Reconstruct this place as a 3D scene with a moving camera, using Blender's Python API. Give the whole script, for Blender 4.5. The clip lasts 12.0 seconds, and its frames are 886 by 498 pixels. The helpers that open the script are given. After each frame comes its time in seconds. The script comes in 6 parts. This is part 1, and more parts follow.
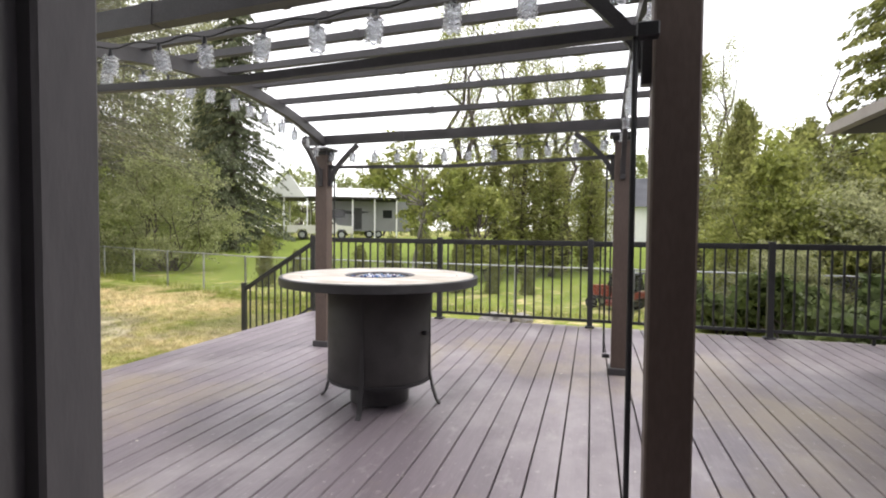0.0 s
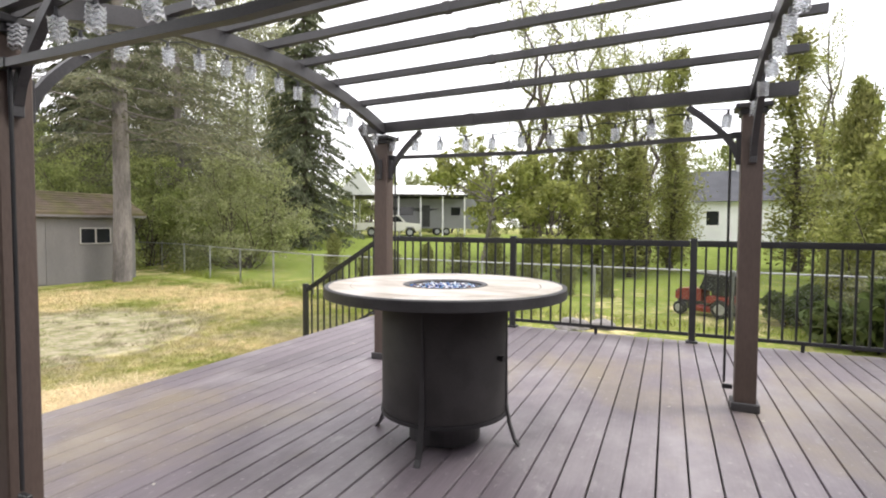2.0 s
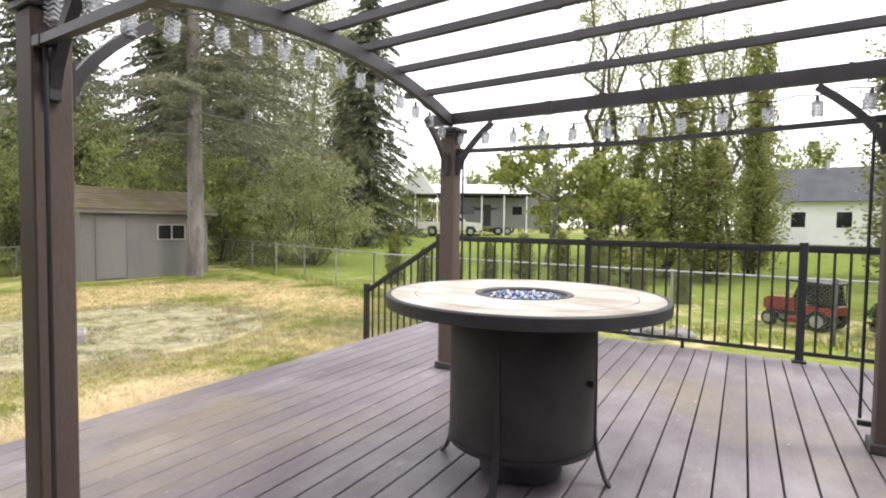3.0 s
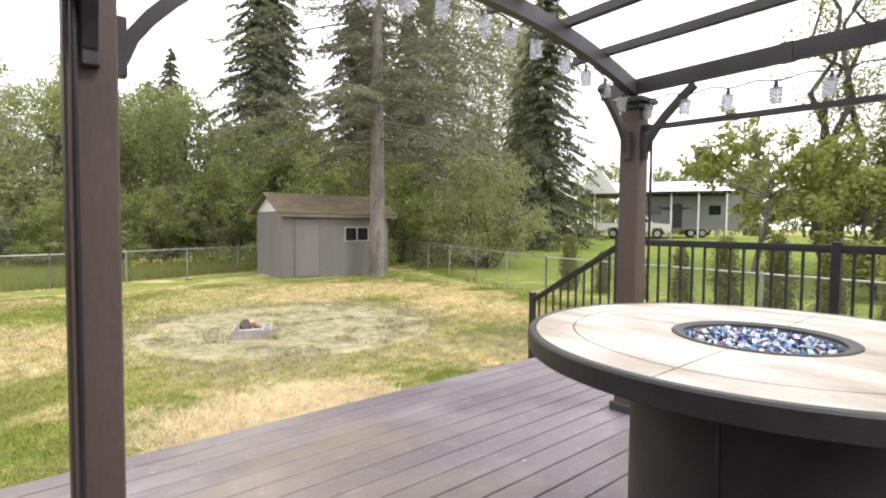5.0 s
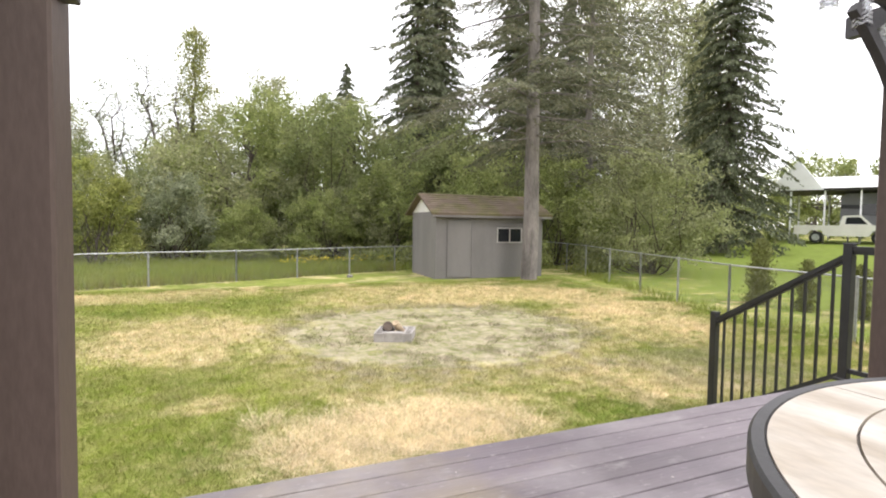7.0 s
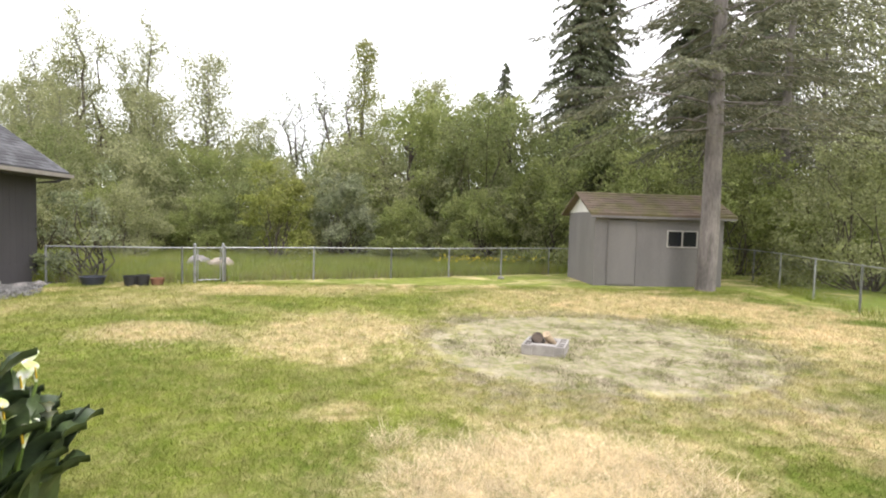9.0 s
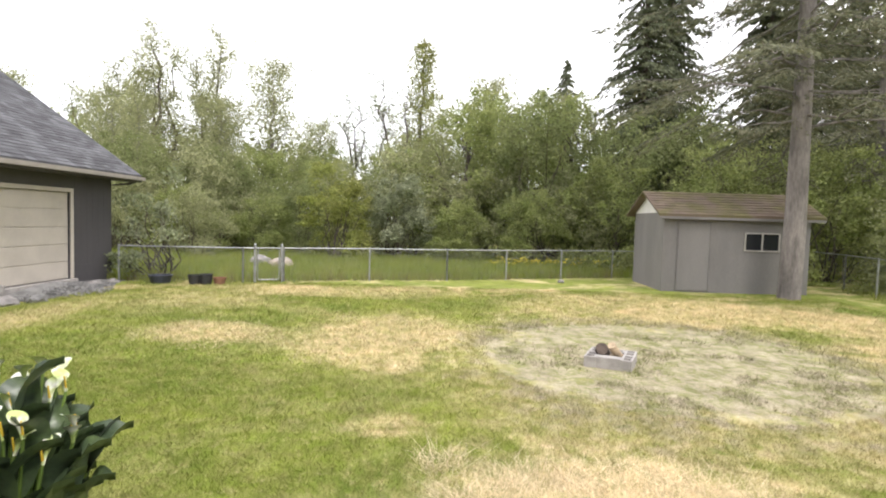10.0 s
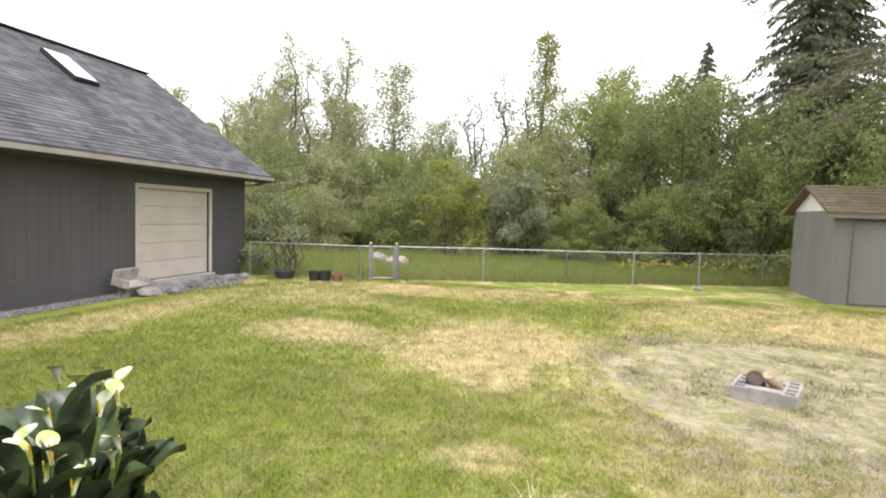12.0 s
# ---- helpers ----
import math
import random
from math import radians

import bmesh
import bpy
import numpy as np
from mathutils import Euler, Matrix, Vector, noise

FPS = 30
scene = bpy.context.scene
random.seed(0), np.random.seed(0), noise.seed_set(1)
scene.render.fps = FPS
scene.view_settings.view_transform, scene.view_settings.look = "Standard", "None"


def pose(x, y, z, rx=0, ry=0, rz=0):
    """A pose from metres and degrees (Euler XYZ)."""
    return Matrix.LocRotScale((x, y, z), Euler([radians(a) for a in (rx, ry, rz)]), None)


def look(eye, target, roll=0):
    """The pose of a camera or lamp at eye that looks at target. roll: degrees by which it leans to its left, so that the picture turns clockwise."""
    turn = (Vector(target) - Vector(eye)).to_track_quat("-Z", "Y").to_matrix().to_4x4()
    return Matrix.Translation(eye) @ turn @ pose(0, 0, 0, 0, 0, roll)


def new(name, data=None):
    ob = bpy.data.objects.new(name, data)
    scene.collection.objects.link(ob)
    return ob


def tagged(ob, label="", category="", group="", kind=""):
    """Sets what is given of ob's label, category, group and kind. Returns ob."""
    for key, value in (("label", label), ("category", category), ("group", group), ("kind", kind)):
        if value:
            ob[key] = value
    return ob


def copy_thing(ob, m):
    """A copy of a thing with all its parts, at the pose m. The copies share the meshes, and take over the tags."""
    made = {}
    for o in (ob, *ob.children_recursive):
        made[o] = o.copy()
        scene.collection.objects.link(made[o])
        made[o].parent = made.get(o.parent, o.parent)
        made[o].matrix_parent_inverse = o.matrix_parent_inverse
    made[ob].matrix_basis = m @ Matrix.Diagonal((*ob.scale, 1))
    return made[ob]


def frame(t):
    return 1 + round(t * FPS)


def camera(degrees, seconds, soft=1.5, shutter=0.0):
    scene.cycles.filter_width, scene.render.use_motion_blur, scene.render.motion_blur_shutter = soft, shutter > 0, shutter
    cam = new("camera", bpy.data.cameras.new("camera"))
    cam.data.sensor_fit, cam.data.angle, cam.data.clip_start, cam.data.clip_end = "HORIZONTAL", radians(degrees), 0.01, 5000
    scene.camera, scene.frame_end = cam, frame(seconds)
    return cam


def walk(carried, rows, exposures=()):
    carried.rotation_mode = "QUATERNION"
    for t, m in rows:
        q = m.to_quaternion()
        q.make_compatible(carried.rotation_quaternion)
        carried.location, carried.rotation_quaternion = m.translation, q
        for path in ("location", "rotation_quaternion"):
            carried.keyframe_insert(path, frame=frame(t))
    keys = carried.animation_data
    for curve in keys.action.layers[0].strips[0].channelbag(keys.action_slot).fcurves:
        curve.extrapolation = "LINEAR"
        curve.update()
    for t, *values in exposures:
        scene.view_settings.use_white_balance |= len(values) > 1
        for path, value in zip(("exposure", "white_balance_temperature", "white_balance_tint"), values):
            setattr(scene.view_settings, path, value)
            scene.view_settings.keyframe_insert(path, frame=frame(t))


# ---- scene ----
cam = camera(80.6, 12.0, 2.0)
PATH = [
    (0, (0.217, -0.018, 1.172), (-0.388, 1.887, 1.098), 0.5),
    (0.5, (0.154, 0.128, 1.163), (-0.465, 2.028, 1.088), 0.5),
    (1, (0.098, 0.282, 1.173), (-0.583, 2.161, 1.091), 0.3),
    (1.5, (0.037, 0.459, 1.179), (-0.734, 2.303, 1.092), 0.2),
    (2, (-0.051, 0.61, 1.182), (-0.897, 2.419, 1.095), 0.3),
    (2.5, (-0.159, 0.732, 1.191), (-1.087, 2.501, 1.098), 0.6),
    (3, (-0.289, 0.903, 1.184), (-1.335, 2.604, 1.092), 0.8),
    (3.5, (-0.404, 1.078, 1.181), (-1.602, 2.678, 1.089), 0.9),
    (5.5, (-0.8, 1.75, 1.173), (-2.44, 2.904, 1.082), 0.5),
    (6, (-0.935, 1.9, 1.174), (-2.645, 2.934, 1.083), 0.6),
    (6.5, (-1.078, 2.011, 1.174), (-2.865, 2.905, 1.081), 0.6),
    (7, (-1.243, 2.115, 1.173), (-3.099, 2.862, 1.078), 0.8),
    (9, (-1.958, 2.358, 1.15), (-3.947, 2.534, 1.046), 1.6),
    (9.5, (-2.156, 2.395, 1.15), (-4.153, 2.443, 1.045), 1.6),
    (10, (-2.333, 2.41, 1.156), (-4.329, 2.365, 1.049), 1.7),
    (10.5, (-2.503, 2.43, 1.165), (-4.496, 2.3, 1.055), 1.7),
    (11, (-2.668, 2.47, 1.168), (-4.648, 2.219, 1.052), 1.7),
    (11.5, (-2.82, 2.485, 1.164), (-4.781, 2.11, 1.042), 1.7),
    (12, (-2.995, 2.49, 1.162), (-4.928, 1.99, 1.036), 1.8),
]
walk(cam, [(t, look(eye, target, roll)) for t, eye, target, roll in PATH], [(0, 0.48), (4, 0.5), (8, 0.47), (12, 0.46)])

# ---------------------------------------------------------------- daylight: a bright, thinly overcast sky
SUN_EL, SUN_AZ = 52.0, 60.0
world = bpy.data.worlds.new("sky")
scene.world = world
world.use_nodes = True
wn, wl = world.node_tree.nodes, world.node_tree.links
sky = wn.new("ShaderNodeTexSky")
sky.sky_type, sky.sun_disc = "NISHITA", False
sky.sun_elevation, sky.sun_rotation = radians(SUN_EL), radians(SUN_AZ)
cloud = wn.new("ShaderNodeMix")
cloud.data_type = "RGBA"
cloud.inputs[0].default_value = 0.8
cloud.inputs[7].default_value = (9.35, 9.0, 9.1, 1)
wl.new(sky.outputs[0], cloud.inputs[6])
wl.new(cloud.outputs[2], wn["Background"].inputs[0])
wn["Background"].inputs[1].default_value = 0.20
sun_data = bpy.data.lights.new("sun", "SUN")
sun_data.energy, sun_data.angle, sun_data.color = 1.5, radians(14), (1.0, 0.96, 0.9)
sun = new("sun", sun_data)
az, el = radians(SUN_AZ), radians(SUN_EL)
sun.matrix_world = look((0, 0, 30), (-math.sin(az) * math.cos(el), -math.cos(az) * math.cos(el), 30 - math.sin(el)))


# ---------------------------------------------------------------- materials
def mat(name, base, rough=0.7, vary=0.18, scale=6.0, grain=60.0, bump=0.15, metal=0.0, stretch=(1, 1, 1), second=None,
        spec=0.5, island=0.0, objrand=0.0, bdist=0.01, mixlo=0.42, mixhi=0.62):
    """A surface with stains at a large scale, grain at a small one and fine relief."""
    m = bpy.data.materials.new(name)
    m.use_nodes = True
    n, l = m.node_tree.nodes, m.node_tree.links
    p = n["Principled BSDF"]
    p.inputs["Roughness"].default_value, p.inputs["Metallic"].default_value = rough, metal
    p.inputs["Specular IOR Level"].default_value = spec
    co = n.new("ShaderNodeTexCoord")
    mp = n.new("ShaderNodeMapping")
    mp.inputs["Scale"].default_value = stretch
    l.new(co.outputs["Object"], mp.inputs[0])
    big, fine = n.new("ShaderNodeTexNoise"), n.new("ShaderNodeTexNoise")
    big.inputs["Scale"].default_value, big.inputs["Detail"].default_value = scale, 5
    fine.inputs["Scale"].default_value, fine.inputs["Detail"].default_value = grain, 4
    l.new(mp.outputs[0], big.inputs["Vector"])
    l.new(mp.outputs[0], fine.inputs["Vector"])
    ramp = n.new("ShaderNodeMapRange")
    ramp.inputs[1].default_value, ramp.inputs[2].default_value = mixlo, mixhi
    l.new(big.outputs["Fac"], ramp.inputs[0])
    c2 = second or tuple(c * (1 - 2 * vary) for c in base)
    mix = n.new("ShaderNodeMix")
    mix.data_type = "RGBA"
    mix.inputs[6].default_value, mix.inputs[7].default_value = (*base, 1), (*c2, 1)
    l.new(ramp.outputs[0], mix.inputs[0])
    last = mix.outputs[2]
    hsv = n.new("ShaderNodeHueSaturation")
    l.new(last, hsv.inputs["Color"])
    val = n.new("ShaderNodeMapRange")
    val.inputs[1].default_value, val.inputs[2].default_value = 0.3, 0.7
    val.inputs[3].default_value, val.inputs[4].default_value = 1 - vary, 1 + vary
    l.new(fine.outputs["Fac"], val.inputs[0])
    out = val.outputs[0]
    if island or objrand:
        src = n.new("ShaderNodeNewGeometry").outputs["Random Per Island"] if island else n.new("ShaderNodeObjectInfo").outputs["Random"]
        a = island or objrand
        rr = n.new("ShaderNodeMapRange")
        rr.inputs[3].default_value, rr.inputs[4].default_value = 1 - a, 1 + a
        l.new(src, rr.inputs[0])
        mul = n.new("ShaderNodeMath")
        mul.operation = "MULTIPLY"
        l.new(out, mul.inputs[0])
        l.new(rr.outputs[0], mul.inputs[1])
        out = mul.outputs[0]
    l.new(out, hsv.inputs["Value"])
    l.new(hsv.outputs[0], p.inputs["Base Color"])
    if bump:
        b = n.new("ShaderNodeBump")
        b.inputs["Strength"].default_value, b.inputs["Distance"].default_value = bump, bdist
        l.new(fine.outputs["Fac"], b.inputs["Height"])
        l.new(b.outputs[0], p.inputs["Normal"])
    return m


def leaf_mat(name, base, vary=0.35, second=None, through_light=0.48):
    """Leaves: each one a little different, some light passing through."""
    m = mat(name, base, 0.55, 0.12, 1.2, 30, 0, second=second, island=vary, spec=0.3)
    n, l = m.node_tree.nodes, m.node_tree.links
    p = n["Principled BSDF"]
    tr = n.new("ShaderNodeBsdfTranslucent")
    col = p.inputs["Base Color"].links[0].from_socket
    l.new(col, tr.inputs[0])
    mx = n.new("ShaderNodeMixShader")
    mx.inputs[0].default_value = through_light
    l.new(p.outputs[0], mx.inputs[1])
    l.new(tr.outputs[0], mx.inputs[2])
    l.new(mx.outputs[0], n["Material Output"].inputs[0])
    return m


def board_mat():
    """Composite deck boards: brushed grain on each board, worn pale and pollen-yellow patches across the deck."""
    m = mat("composite_board", (0.168, 0.142, 0.160), 0.42, 0.10, 1.6, 70, 0.3, stretch=(1, 0.06, 1), second=(0.225, 0.195, 0.205), objrand=0.13, bdist=0.003)
    n, l = m.node_tree.nodes, m.node_tree.links
    p = n["Principled BSDF"]
    col = p.inputs["Base Color"].links[0].from_socket
    geo = n.new("ShaderNodeNewGeometry")

    def patch(scale, lo, hi, stretch, off):
        mp = n.new("ShaderNodeMapping")
        mp.inputs["Scale"].default_value, mp.inputs["Location"].default_value = stretch, (off, off * 0.7, 0)
        l.new(geo.outputs["Position"], mp.inputs[0])
        t = n.new("ShaderNodeTexNoise")
        t.inputs["Scale"].default_value, t.inputs["Detail"].default_value, t.inputs["Roughness"].default_value = scale, 6, 0.65
        l.new(mp.outputs[0], t.inputs["Vector"])
        r = n.new("ShaderNodeMapRange")
        r.inputs[1].default_value, r.inputs[2].default_value = lo, hi
        l.new(t.outputs["Fac"], r.inputs[0])
        return r.outputs[0]

    for sc, lo, hi, st, off, c, amount in ((1.1, 0.48, 0.72, (1, 0.6, 1), 3.0, (0.34, 0.31, 0.32), 0.95), (0.55, 0.52, 0.66, (1, 0.8, 1), 9.0, (0.31, 0.255, 0.155), 0.5), (0.9, 0.56, 0.75, (1, 1, 1), 21.0, (0.115, 0.10, 0.105), 0.6), (7.0, 0.60, 0.72, (1, 0.5, 1), 30.0, (0.36, 0.34, 0.33), 0.5), (26.0, 0.60, 0.70, (1, 0.6, 1), 41.0, (0.40, 0.37, 0.36), 0.6)):
        f = n.new("ShaderNodeMath")
        f.operation = "MULTIPLY"
        f.inputs[1].default_value = amount
        l.new(patch(sc, lo, hi, st, off), f.inputs[0])
        x = n.new("ShaderNodeMix")
        x.data_type = "RGBA"
        l.new(f.outputs[0], x.inputs[0])
        l.new(col, x.inputs[6])
        x.inputs[7].default_value = (*c, 1)
        col = x.outputs[2]
    l.new(col, p.inputs["Base Color"])
    return m


M_BOARD = board_mat()
M_FASCIA = mat("fascia_board", (0.16, 0.14, 0.15), 0.7, 0.12)
M_DARK = mat("deck_joist", (0.06, 0.055, 0.05), 0.9, 0.2)
M_BLACK = mat("black_powder_coat", (0.030, 0.030, 0.032), 0.42, 0.15, 5, 160, 0.05)
M_BRONZE = mat("dark_brown_frame", (0.058, 0.055, 0.057), 0.45, 0.15, 4, 120, 0.06)
M_POST = mat("brown_post_sleeve", (0.115, 0.082, 0.067), 0.6, 0.10, 3, 90, 0.08, stretch=(1, 1, 0.3))
M_RIM = mat("table_rim", (0.058, 0.056, 0.058), 0.5, 0.1, 6, 120, 0.05)
M_WICKER = mat("mesh_panel", (0.058, 0.054, 0.053), 0.62, 0.15, 5, 220, 0.3, bdist=0.002)
M_TILE = mat("porcelain_tile", (0.60, 0.555, 0.495), 0.42, 0.09, 2.6, 40, 0.04, second=(0.36, 0.295, 0.215), stretch=(1, 2.4, 1), mixlo=0.42, mixhi=0.64, spec=1.0)
M_GROUT = mat("grout", (0.30, 0.27, 0.24), 0.9, 0.1)
M_SIDING = mat("grey_siding", (0.088, 0.082, 0.088), 0.75, 0.07, 1.5, 60, 0.15, stretch=(1, 1, 0.25))
M_DULLWHITE = mat("weathered_white_frame", (0.46, 0.44, 0.41), 0.7, 0.1)
M_SHEDWALL = mat("shed_siding", (0.205, 0.193, 0.187), 0.8, 0.07, 1.5, 50, 0.15, stretch=(1, 1, 0.3))
M_SHINGLE = mat("asphalt_shingle", (0.115, 0.115, 0.125), 0.9, 0.16, 1.2, 110, 0.5, objrand=0.0, island=0.38)
M_MOSSROOF = mat("mossy_shingle", (0.16, 0.12, 0.09), 0.95, 0.2, 1.6, 60, 0.5, second=(0.13, 0.115, 0.05), island=0.15)
M_WHITE = mat("white_paint", (0.75, 0.73, 0.70), 0.6, 0.05, 3, 60, 0.05)
M_DOORW = mat("cream_door_panel", (0.54, 0.49, 0.43), 0.55, 0.05, 2, 60, 0.05)
M_GALV = mat("galvanised_steel", (0.42, 0.43, 0.44), 0.45, 0.12, 8, 90, 0.05, metal=0.7)
M_BARK = mat("grey_bark", (0.24, 0.215, 0.20), 0.95, 0.22, 3.5, 26, 0.8, stretch=(1, 1, 0.25), bdist=0.03)
M_BARK2 = mat("brown_bark", (0.11, 0.09, 0.075), 0.95, 0.25, 4, 30, 0.7, stretch=(1, 1, 0.3), bdist=0.02)
M_CONC = mat("concrete_block", (0.40, 0.375, 0.355), 0.95, 0.12, 5, 90, 0.4, bdist=0.004)
M_LOG = mat("split_log", (0.52, 0.40, 0.27), 0.85, 0.2, 5, 50, 0.4)
M_CHAR = mat("charred_log", (0.10, 0.075, 0.06), 0.9, 0.3, 5, 50, 0.5)
M_GRAVEL = mat("gravel_stone", (0.205, 0.20, 0.195), 0.9, 0.2, 3, 80, 0.4, island=0.3)
M_STONE = mat("rough_stone", (0.30, 0.28, 0.27), 0.9, 0.2, 4, 50, 0.6)
M_GLASS = bpy.data.materials.new("window_glass")
M_GLASS.use_nodes = True
_p = M_GLASS.node_tree.nodes["Principled BSDF"]
_p.inputs["Base Color"].default_value, _p.inputs["Roughness"].default_value = (0.02, 0.022, 0.025, 1), 0.06
M_CLEAR = bpy.data.materials.new("clear_ribbed_plastic")
M_CLEAR.use_nodes = True
_p = M_CLEAR.node_tree.nodes["Principled BSDF"]
_p.inputs["Base Color"].default_value, _p.inputs["Roughness"].default_value = (0.93, 0.95, 0.97, 1), 0.08
_p.inputs["Transmission Weight"].default_value, _p.inputs["IOR"].default_value = 0.85, 1.45


# ---------------------------------------------------------------- building helpers
def obj(name, verts, faces, material, parent=None, label="", smooth=False):
    me = bpy.data.meshes.new(name)
    me.from_pydata(verts, [], faces)
    me.materials.append(material)
    if smooth:
        me.polygons.foreach_set("use_smooth", [True] * len(me.polygons))
    me.update()
    ob = new(name, me)
    if parent:
        ob.parent = parent
    if label:
        ob["label"] = label
    return ob


def part(name, bm, material, parent=None, label="", smooth=False):
    me = bpy.data.meshes.new(name)
    bmesh.ops.recalc_face_normals(bm, faces=bm.faces)
    bm.to_mesh(me)
    bm.free()
    me.materials.append(material)
    if smooth:
        me.polygons.foreach_set("use_smooth", [True] * len(me.polygons))
    ob = new(name, me)
    if parent:
        ob.parent = parent
    if label:
        ob["label"] = label
    return ob


def thing(name, m, label, category, group="", kind=""):
    ob = new(name)
    ob.empty_display_size = 0.1
    ob.matrix_world = m
    return tagged(ob, label, category, group, kind)


def block(x0, x1, y0, y1, z0, z1, bev=0.0, bm=None):
    b = bmesh.new()
    r = bmesh.ops.create_cube(b, size=1)
    bmesh.ops.scale(b, vec=(x1 - x0, y1 - y0, z1 - z0), verts=r["verts"])
    bmesh.ops.translate(b, vec=((x0 + x1) / 2, (y0 + y1) / 2, (z0 + z1) / 2), verts=r["verts"])
    if bev:
        bmesh.ops.bevel(b, geom=list(b.edges), offset=bev, segments=1, affect="EDGES")
    if bm is None:
        return b
    tmp = bpy.data.meshes.new("tmp")
    b.to_mesh(tmp)
    bm.from_mesh(tmp)
    bpy.data.meshes.remove(tmp)
    b.free()
    return bm


def tube(points, radii, sides=10, bm=None, cap=True):
    """A round bar along points, with a radius at each."""
    bm = bm or bmesh.new()
    pts = [Vector(p) for p in points]
    if not hasattr(radii, "__len__"):
        radii = [radii] * len(pts)
    radii = [float(q) for q in radii]
    rings = []
    for i, p in enumerate(pts):
        d = (pts[min(i + 1, len(pts) - 1)] - pts[max(i - 1, 0)]).normalized()
        u = d.orthogonal().normalized() if i == 0 else (u - d * u.dot(d)).normalized()
        v = d.cross(u)
        rings.append([bm.verts.new(p + radii[i] * (u * math.cos(a) + v * math.sin(a))) for a in (2 * math.pi * k / sides for k in range(sides))])
    for a, b in zip(rings, rings[1:]):
        for k in range(sides):
            bm.faces.new((a[k], a[(k + 1) % sides], b[(k + 1) % sides], b[k]))
    if cap:
        bm.faces.new(rings[0][::-1])
        bm.faces.new(rings[-1])
    return bm


def bar(points, w, h, bm=None):
    """A rectangular bar along points: w wide sideways, h high, kept upright."""
    bm = bm or bmesh.new()
    pts = [Vector(p) for p in points]
    rings = []
    for i, p in enumerate(pts):
        d = (pts[min(i + 1, len(pts) - 1)] - pts[max(i - 1, 0)]).normalized()
        s = d.cross(Vector((0, 0, 1))).normalized()
        u = s.cross(d).normalized()
        rings.append([bm.verts.new(p + s * (w / 2) * a + u * (h / 2) * b) for a, b in ((-1, -1), (1, -1), (1, 1), (-1, 1))])
    for a, b in zip(rings, rings[1:]):
        for k in range(4):
            bm.faces.new((a[k], a[(k + 1) % 4], b[(k + 1) % 4], b[k]))
    bm.faces.new(rings[0][::-1])
    bm.faces.new(rings[-1])
    return bm


def lathe(profile, sides=48):
    """Turned from (radius, height) pairs."""
    bm = bmesh.new()
    rings = []
    for r, z in profile:
        rings.append([bm.verts.new((r * math.cos(2 * math.pi * k / sides), r * math.sin(2 * math.pi * k / sides), z)) for k in range(sides)])
    for a, b in zip(rings, rings[1:]):
        for k in range(sides):
            bm.faces.new((a[k], a[(k + 1) % sides], b[(k + 1) % sides], b[k]))
    return bm


def ground_z(x, y):
    rise = min(0.08, 0.006 * max(0.0, -x - 5.0))
    u = min(1.0, max(0.0, (y - 17.0) / 26.0))
    rise += 0.95 * u * u * (3 - 2 * u)
    return -0.65 + rise + 0.025 * noise.noise(Vector((x * 0.25, y * 0.25, 3.0)))


